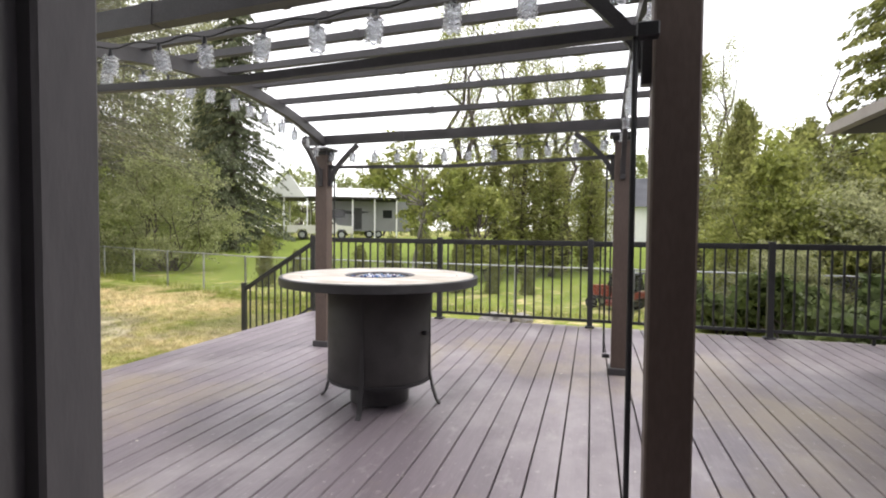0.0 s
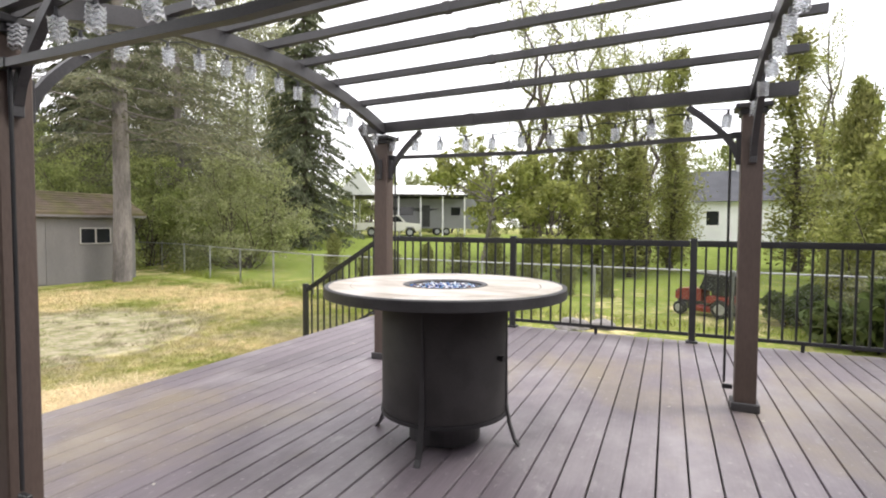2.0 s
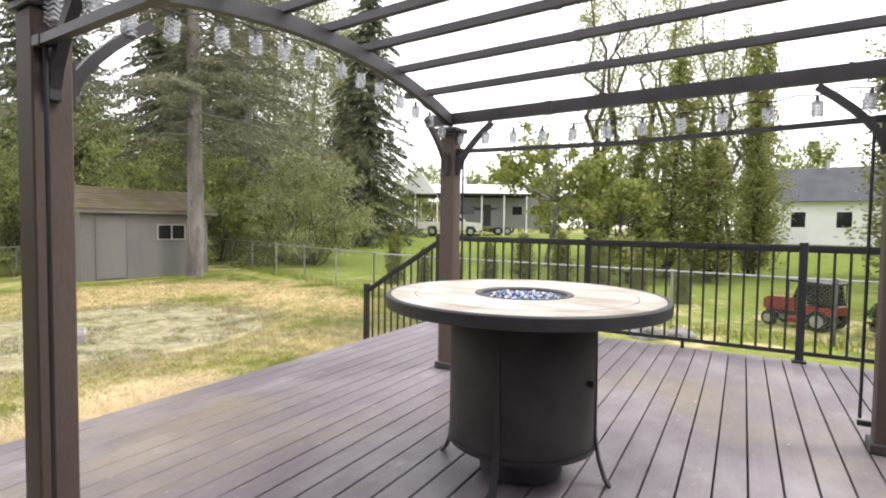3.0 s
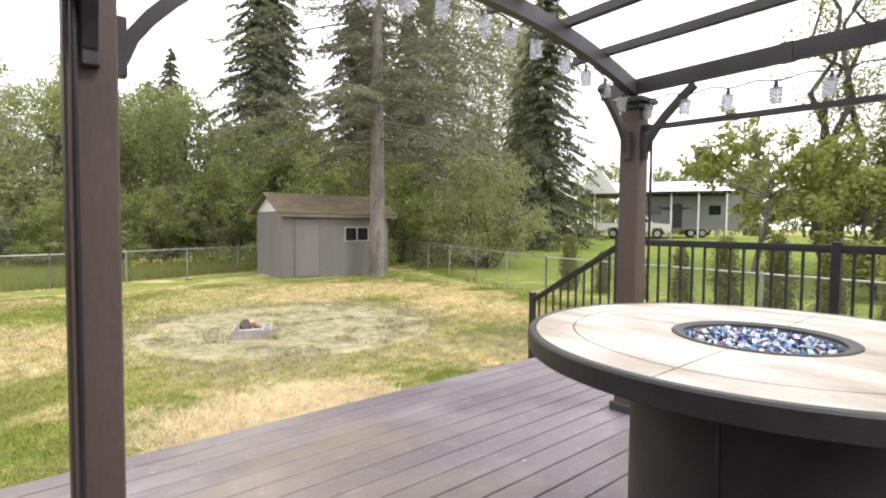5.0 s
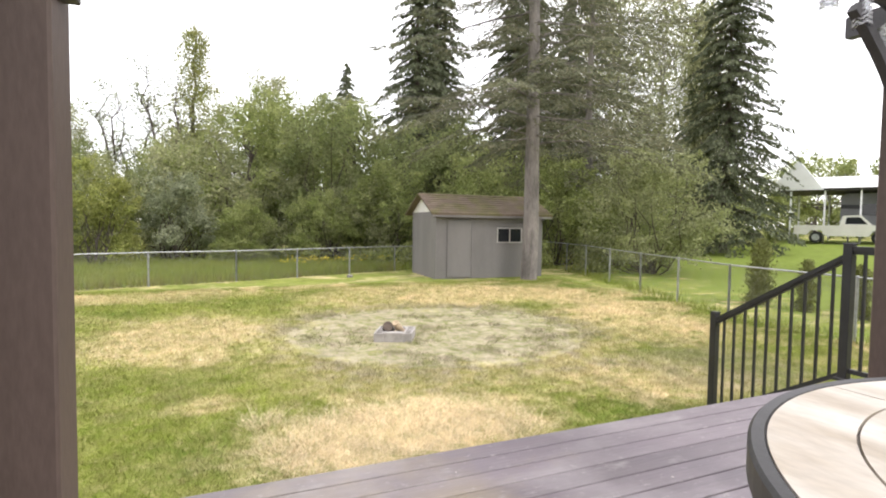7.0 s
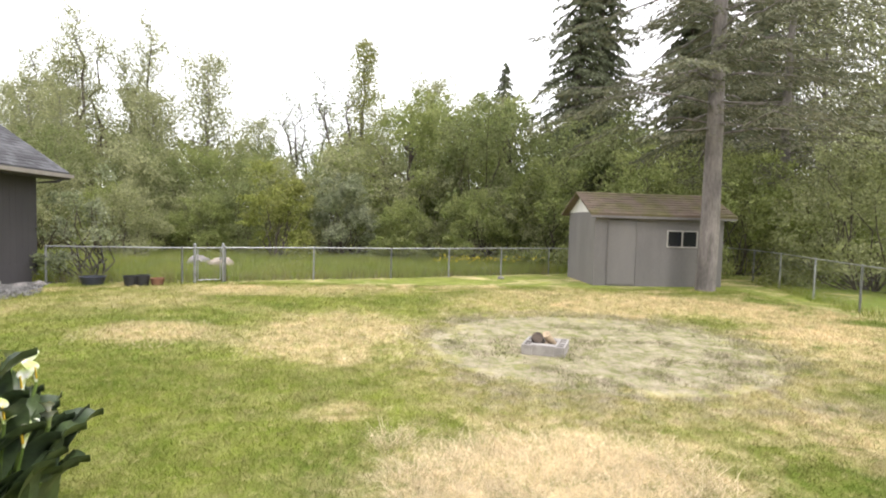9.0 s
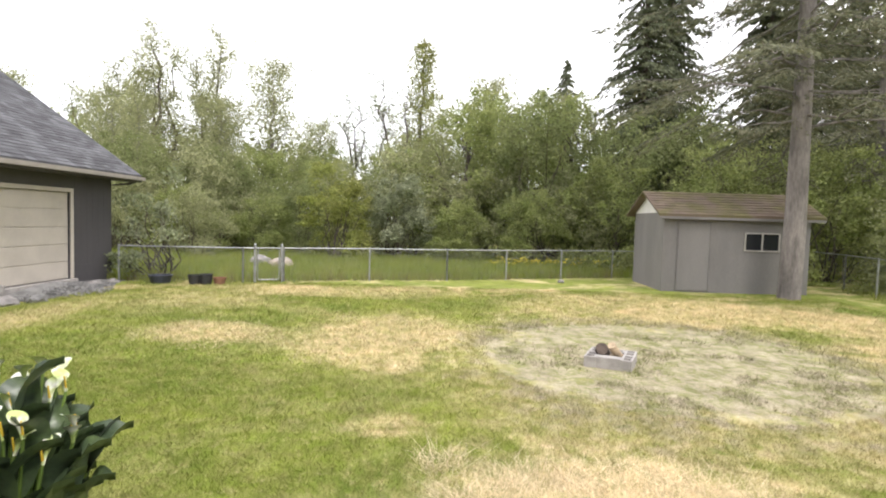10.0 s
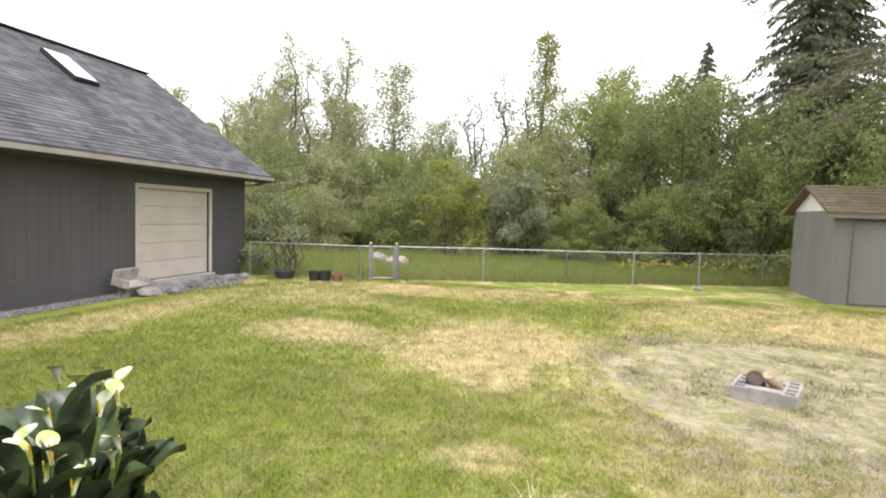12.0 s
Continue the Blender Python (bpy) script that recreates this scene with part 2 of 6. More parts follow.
# ---------------------------------------------------------------- ground
def lawn_material():
    m = bpy.data.materials.new("mown_lawn")
    m.use_nodes = True
    n, l = m.node_tree.nodes, m.node_tree.links
    p = n["Principled BSDF"]
    p.inputs["Roughness"].default_value, p.inputs["Specular IOR Level"].default_value = 0.95, 0.1
    co = n.new("ShaderNodeTexCoord")

    def tex(scale, detail=5, distort=0.0, st=(1, 1, 1), rough=0.6):
        mp = n.new("ShaderNodeMapping")
        mp.inputs["Scale"].default_value = st
        l.new(co.outputs["Object"], mp.inputs[0])
        t = n.new("ShaderNodeTexNoise")
        t.inputs["Scale"].default_value, t.inputs["Detail"].default_value, t.inputs["Distortion"].default_value = scale, detail, distort
        t.inputs["Roughness"].default_value = rough
        l.new(mp.outputs[0], t.inputs["Vector"])
        return t.outputs["Fac"]

    def rng(src, a, b, c=0.0, d=1.0):
        r = n.new("ShaderNodeMapRange")
        for i, v in enumerate((a, b, c, d)):
            r.inputs[1 + i].default_value = v
        l.new(src, r.inputs[0])
        return r.outputs[0]

    def mix(fac, a, b):
        x = n.new("ShaderNodeMix")
        x.data_type = "RGBA"
        for i, v in ((0, fac), (6, a), (7, b)):
            if isinstance(v, (tuple, float)):
                x.inputs[i].default_value = (*v, 1) if isinstance(v, tuple) else v
            else:
                l.new(v, x.inputs[i])
        return x.outputs[2]

    def math_(op, a, b):
        x = n.new("ShaderNodeMath")
        x.operation = op
        for i, v in enumerate((a, b)):
            if isinstance(v, (int, float)):
                x.inputs[i].default_value = v
            else:
                l.new(v, x.inputs[i])
        return x.outputs[0]

    ragged = math_("ADD", math_("MULTIPLY", tex(1.1, 6, 0.8, (1, 0.7, 1), 0.65), 1.5), math_("MULTIPLY", tex(5.0, 5), 0.8))

    def spot(cx, cy, rx, ry, soft=0.3):
        """1 inside an oval about a place, 0 outside it, with a ragged edge."""
        mp = n.new("ShaderNodeMapping")
        mp.vector_type = "TEXTURE"
        mp.inputs["Location"].default_value, mp.inputs["Scale"].default_value = (cx, cy, 0), (rx, ry, 1e6)
        l.new(co.outputs["Object"], mp.inputs[0])
        d = n.new("ShaderNodeVectorMath")
        d.operation = "LENGTH"
        l.new(mp.outputs[0], d.inputs[0])
        return rng(math_("ADD", d.outputs["Value"], ragged), 2.15 - soft, 2.15 + soft, 1, 0)

    green = mix(rng(tex(0.7), 0.35, 0.65), (0.142, 0.198, 0.032), (0.245, 0.290, 0.052))
    green = mix(rng(tex(9, 4), 0.40, 0.72), green, (0.27, 0.272, 0.085))
    straw = mix(rng(tex(5, 6), 0.35, 0.7), (0.76, 0.62, 0.39), (0.50, 0.40, 0.19))
    dirt = mix(rng(tex(5, 8, 0.6, (1, 1, 1), 0.75), 0.42, 0.58), (0.38, 0.33, 0.24), (0.20, 0.212, 0.085))
    dirt = mix(math_("MULTIPLY", rng(tex(17, 5, 0.3), 0.52, 0.66), 0.7), dirt, (0.42, 0.37, 0.28))
    thin = rng(tex(0.8, 8, 1.2, (1, 0.6, 1), 0.72), 0.50, 0.62)
    # dry along the back and the far side, greener before the house
    co_xy = n.new("ShaderNodeSeparateXYZ")
    l.new(co.outputs["Object"], co_xy.inputs[0])
    back = rng(co_xy.outputs[0], -11.0, -15.0)
    side = rng(co_xy.outputs[1], 3.5, 8.0)
    dryness = math_("MINIMUM", math_("ADD", math_("ADD", math_("MULTIPLY", back, 0.75), math_("MULTIPLY", side, 0.8)), 0.16), 0.92)
    base = mix(math_("MULTIPLY", thin, dryness), green, straw)
    base = mix(math_("MULTIPLY", rng(tex(11, 5, 1.0, (1, 1, 1), 0.7), 0.54, 0.66), 0.30), base, straw)
    streak = rng(tex(6.0, 6, 1.4, (1, 0.7, 1), 0.72), 0.38, 0.58, 0.15, 1.0)
    for sx, sy, rx, ry, k in ((-5.55, 3.5, 0.85, 1.45, 0.95), (-10.1, -1.3, 0.65, 1.0, 0.95), (-10.3, 1.4, 1.6, 1.3, 0.95), (-8.9, 1.6, 0.5, 0.6, 0.7), (-6.8, 1.9, 0.3, 0.4, 0.8), (-9.2, 5.2, 2.85, 2.95, 0.85),
                              (-6.0, 6.9, 0.8, 1.2, 0.95), (-13.2, 9.6, 1.6, 2.2, 0.9), (-8.2, 8.8, 1.5, 0.8, 0.7), (-11.8, 11.0, 1.8, 2.1, 0.95), (-9.5, 10.0, 2.1, 0.9, 0.95), (-13.5, 6.6, 1.7, 2.9, 0.8), (-14.6, -0.8, 0.8, 3.0, 0.8), (-10.0, -4.6, 2.9, 0.6, 0.75), (-12.8, -2.6, 0.8, 1.2, 0.6), (-7.3, 5.0, 0.4, 0.8, 0.6)):
        base = mix(math_("MULTIPLY", math_("MULTIPLY", spot(sx, sy, rx, ry), streak), k), base, straw)
    base = mix(math_("MULTIPLY", math_("MULTIPLY", spot(-5.5, 3.4, 0.6, 1.1), streak), 0.8), base, (0.80, 0.68, 0.46))
    base = mix(math_("MULTIPLY", spot(-9.35, 5.3, 2.45, 2.65, 0.16), 0.92), base, dirt)
    base = mix(math_("MULTIPLY", spot(-6.3, 8.0, 1.1, 1.3), 0.5), base, dirt)
    base = mix(math_("MULTIPLY", spot(-27.0, -1.0, 9.5, 9.5, 0.06), 0.9), base, (0.19, 0.215, 0.05))
    base = mix(math_("MULTIPLY", spot(-8.0, 33.0, 20.0, 20.0, 0.08), 0.95), base, (0.18, 0.235, 0.045))
    hue = n.new("ShaderNodeHueSaturation")
    l.new(base, hue.inputs["Color"])
    l.new(math_("MULTIPLY", rng(tex(60, 3, 0, (1, 1, 1), 0.7), 0.28, 0.72, 0.70, 1.22), rng(tex(3.0, 5, 0.4), 0.3, 0.7, 0.80, 1.25)), hue.inputs["Value"])
    l.new(hue.outputs[0], p.inputs["Base Color"])
    b = n.new("ShaderNodeBump")
    b.inputs["Strength"].default_value, b.inputs["Distance"].default_value = 0.7, 0.03
    l.new(tex(38, 5), b.inputs["Height"])
    l.new(b.outputs[0], p.inputs["Normal"])
    return m


M_LAWN = lawn_material()
M_GUTTER = mat("gutter_taupe", (0.33, 0.30, 0.27), 0.5, 0.06)


def make_ground():
    xs = sorted({*np.linspace(-40, 20, 121), *(-400, -200, -120, -80, -60), *(30, 50, 90, 160, 400)})
    ys = sorted({*np.linspace(-25, 45, 141), *(-400, -200, -100, -60, -40), *(55, 70, 100, 160, 400)})
    verts = [(x, y, ground_z(x, y)) for y in ys for x in xs]
    w = len(xs)
    faces = [(j * w + i, j * w + i + 1, (j + 1) * w + i + 1, (j + 1) * w + i) for j in range(len(ys) - 1) for i in range(w - 1)]
    g = obj("ground", verts, faces, M_LAWN, smooth=True)
    return tagged(g, "patchy mown lawn of green grass, dry straw and bare soil", "lawn", kind="structure")


make_ground()

# ---------------------------------------------------------------- deck
DECK_X0, DECK_X1, DECK_Y0, DECK_Y1 = -3.70, 5.30, -2.6, 6.60
PITCH = 0.1417
SKEW = 0.03      # the boards run a little askew to the railing


def make_deck():
    deck = tagged(new("deck_floor"), "weathered grey-violet composite deck boards with narrow gaps", "deck", kind="structure")
    edge = lambda y: DECK_X0 - SKEW * (y - 3.2)
    part("joist_layer", block(DECK_X0 + 0.14, DECK_X1, DECK_Y0, DECK_Y1 - 0.05, -0.28, -0.055), M_DARK, deck)
    part("fascia", bar([(edge(DECK_Y0) + 0.02, DECK_Y0, -0.165), (edge(DECK_Y1) + 0.02, DECK_Y1 - 0.02, -0.165)], 0.026, 0.27), M_FASCIA, deck)
    part("fascia", block(DECK_X0 + 0.03, DECK_X1, DECK_Y1 - 0.045, DECK_Y1 - 0.02, -0.30, -0.030, 0.003), M_FASCIA, deck)
    for x in (-3.5, -1.5, 0.5, 2.5, 4.5):
        for y in (0.8, 3.4, 6.3):
            part("footing_post", block(x - 0.07, x + 0.07, y - 0.07, y + 0.07, -0.75, -0.28), M_DARK, deck)
    proto = block(-0.0664, 0.0664, DECK_Y0, DECK_Y1, -0.026, 0.0, 0.003)
    me = bpy.data.meshes.new("deck_board")
    proto.to_mesh(me)
    proto.free()
    me.materials.append(M_BOARD)
    for i in range(int((DECK_X1 - DECK_X0) / PITCH)):
        b = new("deck_board", me)
        x = DECK_X0 + PITCH * (i + 0.5)
        b.matrix_world = Matrix.Translation((x, 3.2, 0)) @ Matrix.Rotation(math.atan(SKEW), 4, "Z") @ Matrix.Translation((0, -3.2 + 0.012 * math.sin(i * 2.4), 0.0006 * math.sin(i * 5.1)))
        b.parent = deck


make_deck()


# ---------------------------------------------------------------- railing
RAIL_Y = 6.52
RAIL_POSTS = (-3.90 + 0.10, -1.90, 0.012, 1.92, 3.83)


def rail_post(x, y, parent, top=1.06, bottom=0.0, plate=True):
    bm = block(x - 0.032, x + 0.032, y - 0.032, y + 0.032, bottom, top, 0.003)
    block(x - 0.036, x + 0.036, y - 0.036, y + 0.036, top, top + 0.012, 0.003, bm)
    p = part("post", bm, M_BLACK, parent)
    if plate:
        part("base_plate", block(x - 0.055, x + 0.055, y - 0.055, y + 0.055, 0.0, 0.022, 0.004), M_BLACK, p)


def rail_run(a, b, parent, top=1.03, low=0.085, n=17):
    """Rails and balusters between two posts, a and b: (x, y, drop)."""
    A, B = Vector((a[0], a[1], -a[2])), Vector((b[0], b[1], -b[2]))
    d = (B - A).normalized()
    A2, B2 = A + d * 0.034, B - d * 0.034
    up = Vector((0, 0, 1))
    part("top_rail", bar([A2 + up * top, B2 + up * top], 0.055, 0.036, bar([A2 + up * (top - 0.03), B2 + up * (top - 0.03)], 0.035, 0.03)), M_BLACK, parent)
    part("bottom_rail", bar([A2 + up * low, B2 + up * low], 0.03, 0.035), M_BLACK, parent)
    for k in range(1, n):
        p = A.lerp(B, k / n)
        part("baluster", block(p.x - 0.0095, p.x + 0.0095, p.y - 0.0095, p.y + 0.0095, p.z + low + 0.01, p.z + top - 0.025), M_BLACK, parent)
    if a[2] == b[2]:
        m = A.lerp(B, 0.5)
        part("support_foot", block(m.x - 0.015, m.x + 0.015, m.y - 0.015, m.y + 0.015, 0.0, low, 0.002), M_BLACK, parent)


def make_railing():
    r = thing("deck_railing", pose(0, 0, 0), "black powder-coated metal deck railing with square balusters", "railing")
    for x in RAIL_POSTS:
        rail_post(x, RAIL_Y, r)
    for x0, x1 in zip(RAIL_POSTS, RAIL_POSTS[1:]):
        rail_run((x0, RAIL_Y, 0), (x1, RAIL_Y, 0), r)
    s = thing("stair_railing", pose(0, 0, 0), "black metal stair railing sloping down beside the steps", "railing")
    x1 = -4.98
    rail_post(x1, RAIL_Y, s, 0.34, ground_z(x1, RAIL_Y) - 0.02, False)
    rail_run((x1, RAIL_Y, 0.72), (RAIL_POSTS[0], RAIL_Y, 0), s, 0.98, 0.06, 11)


make_railing()


def make_steps():
    st = thing("deck_steps", pose(0, 0, 0), "composite steps leading down from the deck to the lawn", "steps")
    for i in range(3):
        z = -0.165 * (i + 1)
        x = DECK_X0 - 0.28 * i
        part("tread", block(x - 0.30, x - 0.006, 4.75, RAIL_Y - 0.05, z - 0.03, z, 0.004), M_BOARD, st)
        part("riser", block(x - 0.29, x - 0.27, 4.76, RAIL_Y - 0.06, z - 0.17, z - 0.03), M_FASCIA, st)
    for y in (4.74, RAIL_Y - 0.05):
        bm = bmesh.new()
        for i in range(3):
            x = DECK_X0 - 0.28 * i
            block(x - 0.28, x - 0.006, y - 0.02, y + 0.02, -0.72, -0.165 * (i + 1) - 0.03, 0, bm)
        part("stringer", bm, M_FASCIA, st)


make_steps()

# ---------------------------------------------------------------- pergola
PD, PA, PB, PC = (-2.46, 1.75), (-2.50, 4.60), (0.31, 4.50), (0.385, 1.60)
HEAD = 1.90
PW = 0.062
RISE = 0.225


def arc(a, b, z, rise, n=24, over=0.0):
    A, B = Vector((*a, 0)), Vector((*b, 0))
    return [A.lerp(B, -over + (1 + 2 * over) * k / n) + Vector((0, 0, z + rise * (1 - (2 * (-over + (1 + 2 * over) * k / n) - 1) ** 2))) for k in range(n + 1)]


def make_pergola():
    p = thing("pergola", pose(0, 0, 0), "brown-posted pergola with dark arched rafters and open roof slats", "pergola")
    for x, y in (PD, PA, PB, PC):
        post = part("post", block(x - PW, x + PW, y - PW, y + PW, 0.0, HEAD, 0.006), M_POST, p)
        part("base_trim", block(x - PW - 0.02, x + PW + 0.02, y - PW - 0.02, y + PW + 0.02, 0, 0.055, 0.005), M_BRONZE, post)
        bm = block(x - PW - 0.015, x + PW + 0.015, y - PW - 0.015, y + PW + 0.015, HEAD, HEAD + 0.035, 0.004)
        block(x - PW - 0.04, x + PW + 0.04, y - PW - 0.04, y + PW + 0.04, HEAD + 0.035, HEAD + 0.065, 0.005, bm)
        part("cap", bm, M_BRONZE, post)
    # end beams, overhanging the posts
    for a, b in ((PA, PB), (PD, PC)):
        A, B = Vector((*a, HEAD + 0.145)), Vector((*b, HEAD + 0.145))
        d = (B - A).normalized()
        bm = bar([A - d * 0.24, A, B, B + d * 0.24], 0.045, 0.088)
        for q in (A.lerp(B, 0.30), A.lerp(B, 0.72)):
            bar([q - d * 0.03, q + d * 0.03], 0.052, 0.095, bm)
        part("beam", bm, M_BRONZE, p)
    # arched side rafters
    for a, b in ((PD, PA), (PC, PB)):
        part("arched_rafter", bar(arc(a, b, HEAD + 0.125, RISE), 0.05, 0.085), M_BRONZE, p)
    # slats across the arches
    left, right = arc(PD, PA, HEAD + 0.19, RISE, 100), arc(PC, PB, HEAD + 0.19, RISE, 100)
    for k in range(1, 8):
        A, B = left[round(k * 12.5)], right[round(k * 12.5)]
        d = (B - A).normalized()
        bm = bar([A - d * 0.22, B + d * 0.22], 0.04, 0.045)
        q = A.lerp(B, 0.45)
        bar([q - d * 0.02, q + d * 0.02], 0.047, 0.053, bm)
        part("slat", bm, M_BRONZE, p)
    # curved knee braces at each post
    cen = Vector(((PA[0] + PB[0]) / 2, (PA[1] + PD[1]) / 2, 0))
    for (x, y), nx, ny in ((PD, PC, PA), (PA, PB, PD), (PB, PA, PC), (PC, PD, PB)):
        for q in (nx, ny):
            o = Vector((x, y, 0))
            d = (Vector((*q, 0)) - o).normalized()
            pts = [o + d * (PW + 0.015 + 0.30 * (t ** 1.5)) + Vector((0, 0, HEAD - 0.26 + 0.345 * t)) for t in (0, 0.2, 0.4, 0.6, 0.8, 1.0)]
            bm = bar(pts, 0.035, 0.04)
            c = o + d * (PW + 0.008)
            block(c.x - 0.021, c.x + 0.021, c.y - 0.021, c.y + 0.021, HEAD - 0.31, HEAD - 0.14, 0.003, bm)
            part("knee_brace", bm, M_BRONZE, p)


make_pergola()


def curtain_rail(a, b, z, kink, label, dip=0.0):
    A, B = Vector((*a, z)), Vector((*b, z - dip))
    d = (B - A).normalized()
    A, B = A + d * 0.09, B - d * 0.09
    m = A.lerp(B, 0.48) + Vector((0, 0, -kink))
    c = thing("curtain_rail", pose(0, 0, 0), label, "curtain rail")
    part("rail", bar([A, m], 0.03, 0.03, bar([m, B], 0.03, 0.03)), M_BRONZE, c)
    for q in (A, B):
        part("bracket", block(q.x - 0.03, q.x + 0.03, q.y - 0.02, q.y + 0.02, q.z - 0.02, q.z + 0.02, 0.004), M_BLACK, c)
    for q, s in ((A, 1), (B, -1)):
        w = q + d * 0.03 * s
        part("pull_rod", tube([w + Vector((0, 0, -0.01)), Vector((w.x, w.y, 0.16))], 0.008, 8), M_BLACK, c)
        part("rod_handle", block(w.x - 0.012, w.x + 0.05, w.y - 0.012, w.y + 0.012, 0.12, 0.15, 0.003), M_BLACK, c)


curtain_rail(PA, PB, 1.78, 0.03, "dark metal curtain rail with hanging pull rods")
curtain_rail((PD[0], PD[1] - 0.035), (0.395, 1.50), 1.78, 0.03, "dark metal curtain rail with hanging pull rods", 0.07)


# ---------------------------------------------------------------- fire table
TX, TY, TTOP, TR = -1.27, 3.25, 0.86, 0.665


def make_table():
    t = thing("fire_table", pose(TX, TY, 0, 0, 0, 2), "round tile-topped fire table with dark mesh base and splayed legs", "table")
    part("rim", lathe([(TR - 0.05, TTOP - 0.055), (TR - 0.004, TTOP - 0.055), (TR, TTOP - 0.05), (TR, TTOP - 0.006), (TR - 0.005, TTOP), (TR - 0.022, TTOP), (TR - 0.024, TTOP - 0.004), (TR - 0.05, TTOP - 0.01), (TR - 0.05, TTOP - 0.055)], 96), M_RIM, t, smooth=False)
    part("tray", lathe([(0.30, TTOP - 0.05), (TR - 0.06, TTOP - 0.05), (TR - 0.06, TTOP - 0.012), (0.20, TTOP - 0.012), (0.20, TTOP - 0.05)], 64), M_GROUT, t)

    def sector(r0, r1, a0, a1, gap=0.0022):
        bm = bmesh.new()
        n = max(4, int((a1 - a0) * r1 / 0.02))
        rows = []
        for z in (TTOP - 0.012, TTOP - 0.0005):
            inner, outer = [], []
            for k in range(n + 1):
                for r, lst in ((r0 + gap, inner), (r1 - gap, outer)):
                    e = gap / r
                    a = a0 + e + (a1 - a0 - 2 * e) * k / n
                    lst.append(bm.verts.new((r * math.cos(a), r * math.sin(a), z)))
            rows.append((inner, outer))
        (i0, o0), (i1, o1) = rows
        for k in range(n):
            bm.faces.new((i1[k], o1[k], o1[k + 1], i1[k + 1]))
            bm.faces.new((o0[k], o0[k + 1], o1[k + 1], o1[k]))
            bm.faces.new((i0[k + 1], i0[k], i1[k], i1[k + 1]))
        bm.faces.new((i0[0], o0[0], o1[0], i1[0]))
        bm.faces.new((o0[n], i0[n], i1[n], o1[n]))
        return bm

    for k in range(4):
        part("tile", sector(0.235, 0.525, k * math.pi / 2, (k + 1) * math.pi / 2), M_TILE, t)
    for k in range(4):
        part("tile", sector(0.525, TR - 0.024, k * math.pi / 2, (k + 1) * math.pi / 2), M_TILE, t)
    part("burner_ring", lathe([(0.235, TTOP - 0.03), (0.235, TTOP + 0.002), (0.228, TTOP + 0.004), (0.205, TTOP - 0.002), (0.200, TTOP - 0.035)], 64), M_RIM, t)
    part("burner_pan", lathe([(0.205, TTOP - 0.02), (0.20, TTOP - 0.045), (0.002, TTOP - 0.045)], 48), M_BLACK, t)
    part("skirt_panel", lathe([(0.335, 0.17), (0.345, 0.165), (0.350, 0.18), (0.350, TTOP - 0.06), (0.345, TTOP - 0.055)], 96), M_WICKER, t, smooth=True)
    part("bottom_hoop", lathe([(0.346, 0.165), (0.357, 0.165), (0.357, 0.185), (0.346, 0.185), (0.346, 0.165)], 72), M_BLACK, t)
    part("tank_base", lathe([(0.001, 0.012), (0.20, 0.012), (0.20, 0.10), (0.19, 0.30), (0.001, 0.3)], 32), M_RIM, t)
    for k in range(4):
        a = k * math.pi / 2 + math.radians(-86)
        c, s = math.cos(a), math.sin(a)
        pts = [(0.3525 * c, 0.3525 * s, TTOP - 0.06), (0.3525 * c, 0.3525 * s, 0.22), (0.37 * c, 0.37 * s, 0.12), (0.40 * c, 0.40 * s, 0.03), (0.425 * c, 0.425 * s, 0.0)]
        part("leg", bar(pts, 0.032, 0.012), M_RIM, t)
    part("knob", tube([(0.345, -0.10, 0.50), (0.375, -0.11, 0.50)], 0.015, 12), M_BLACK, t)


make_table()


# ---------------------------------------------------------------- house by the deck
def make_house():
    h = tagged(new("wall_house"), "dark grey wood-sided house wall beside the deck", "wall", kind="structure")
    part("siding", block(-3.3, -0.265, -5.0, 0.34, -0.7, 2.75), M_SIDING, h)
    part("siding", block(-0.265, 2.75, -2.9, -2.6, -0.7, 2.75), M_SIDING, h)
    part("siding", block(2.75, 6.5, -2.9, 5.5, 0.002, 2.12), M_SIDING, h)
    roof = tagged(new("roof_house"), "grey shingled house roof with metal gutter over the deck, plus an unseen slab for shade", "roof", kind="structure")
    part("roof_slab", bar([(4.6, 6.0, 3.0), (4.6, -2.9, 3.0)], 0.1, 0.08), M_SHINGLE, roof)
    bm = bmesh.new()
    v = [bm.verts.new(q) for q in ((2.3, 6.0, 2.22), (2.3, -2.9, 2.22), (4.6, -2.9, 3.03), (4.6, 6.0, 3.03), (2.3, 6.0, 2.16), (2.3, -2.9, 2.16), (4.6, -2.9, 2.97), (4.6, 6.0, 2.97))]
    for f in ((0, 1, 2, 3), (7, 6, 5, 4), (0, 4, 5, 1), (1, 5, 6, 2), (2, 6, 7, 3), (3, 7, 4, 0)):
        bm.faces.new([v[k] for k in f])
    part("roof_slope", bm, M_SHINGLE, roof)
    # added slab above the view, there only to shade the house wall
    part("porch_roof", block(-3.7, 2.24, -5.3, 0.85, 2.76, 2.86), M_SHINGLE, roof)
    part("gutter", bar([(2.25, 6.0, 2.17), (2.25, -2.9, 2.17)], 0.09, 0.09), M_GUTTER, roof)
    part("soffit", block(2.32, 2.74, -2.9, 5.98, 2.125, 2.14), M_SIDING, roof)
    part("gable_board", block(2.75, 4.55, 5.46, 5.5, 2.14, 2.4), M_SIDING, roof)
    for k in range(9):
        y = 0.30 - 0.10 - k * 0.3
        part("batten", block(-0.264, -0.253, y - 0.02, y + 0.02, -0.02, 2.75, 0.003), M_SIDING, h)
    part("corner_trim", block(-0.315, -0.245, 0.30, 0.36, -0.02, 2.75, 0.004), M_SIDING, h)


make_house()


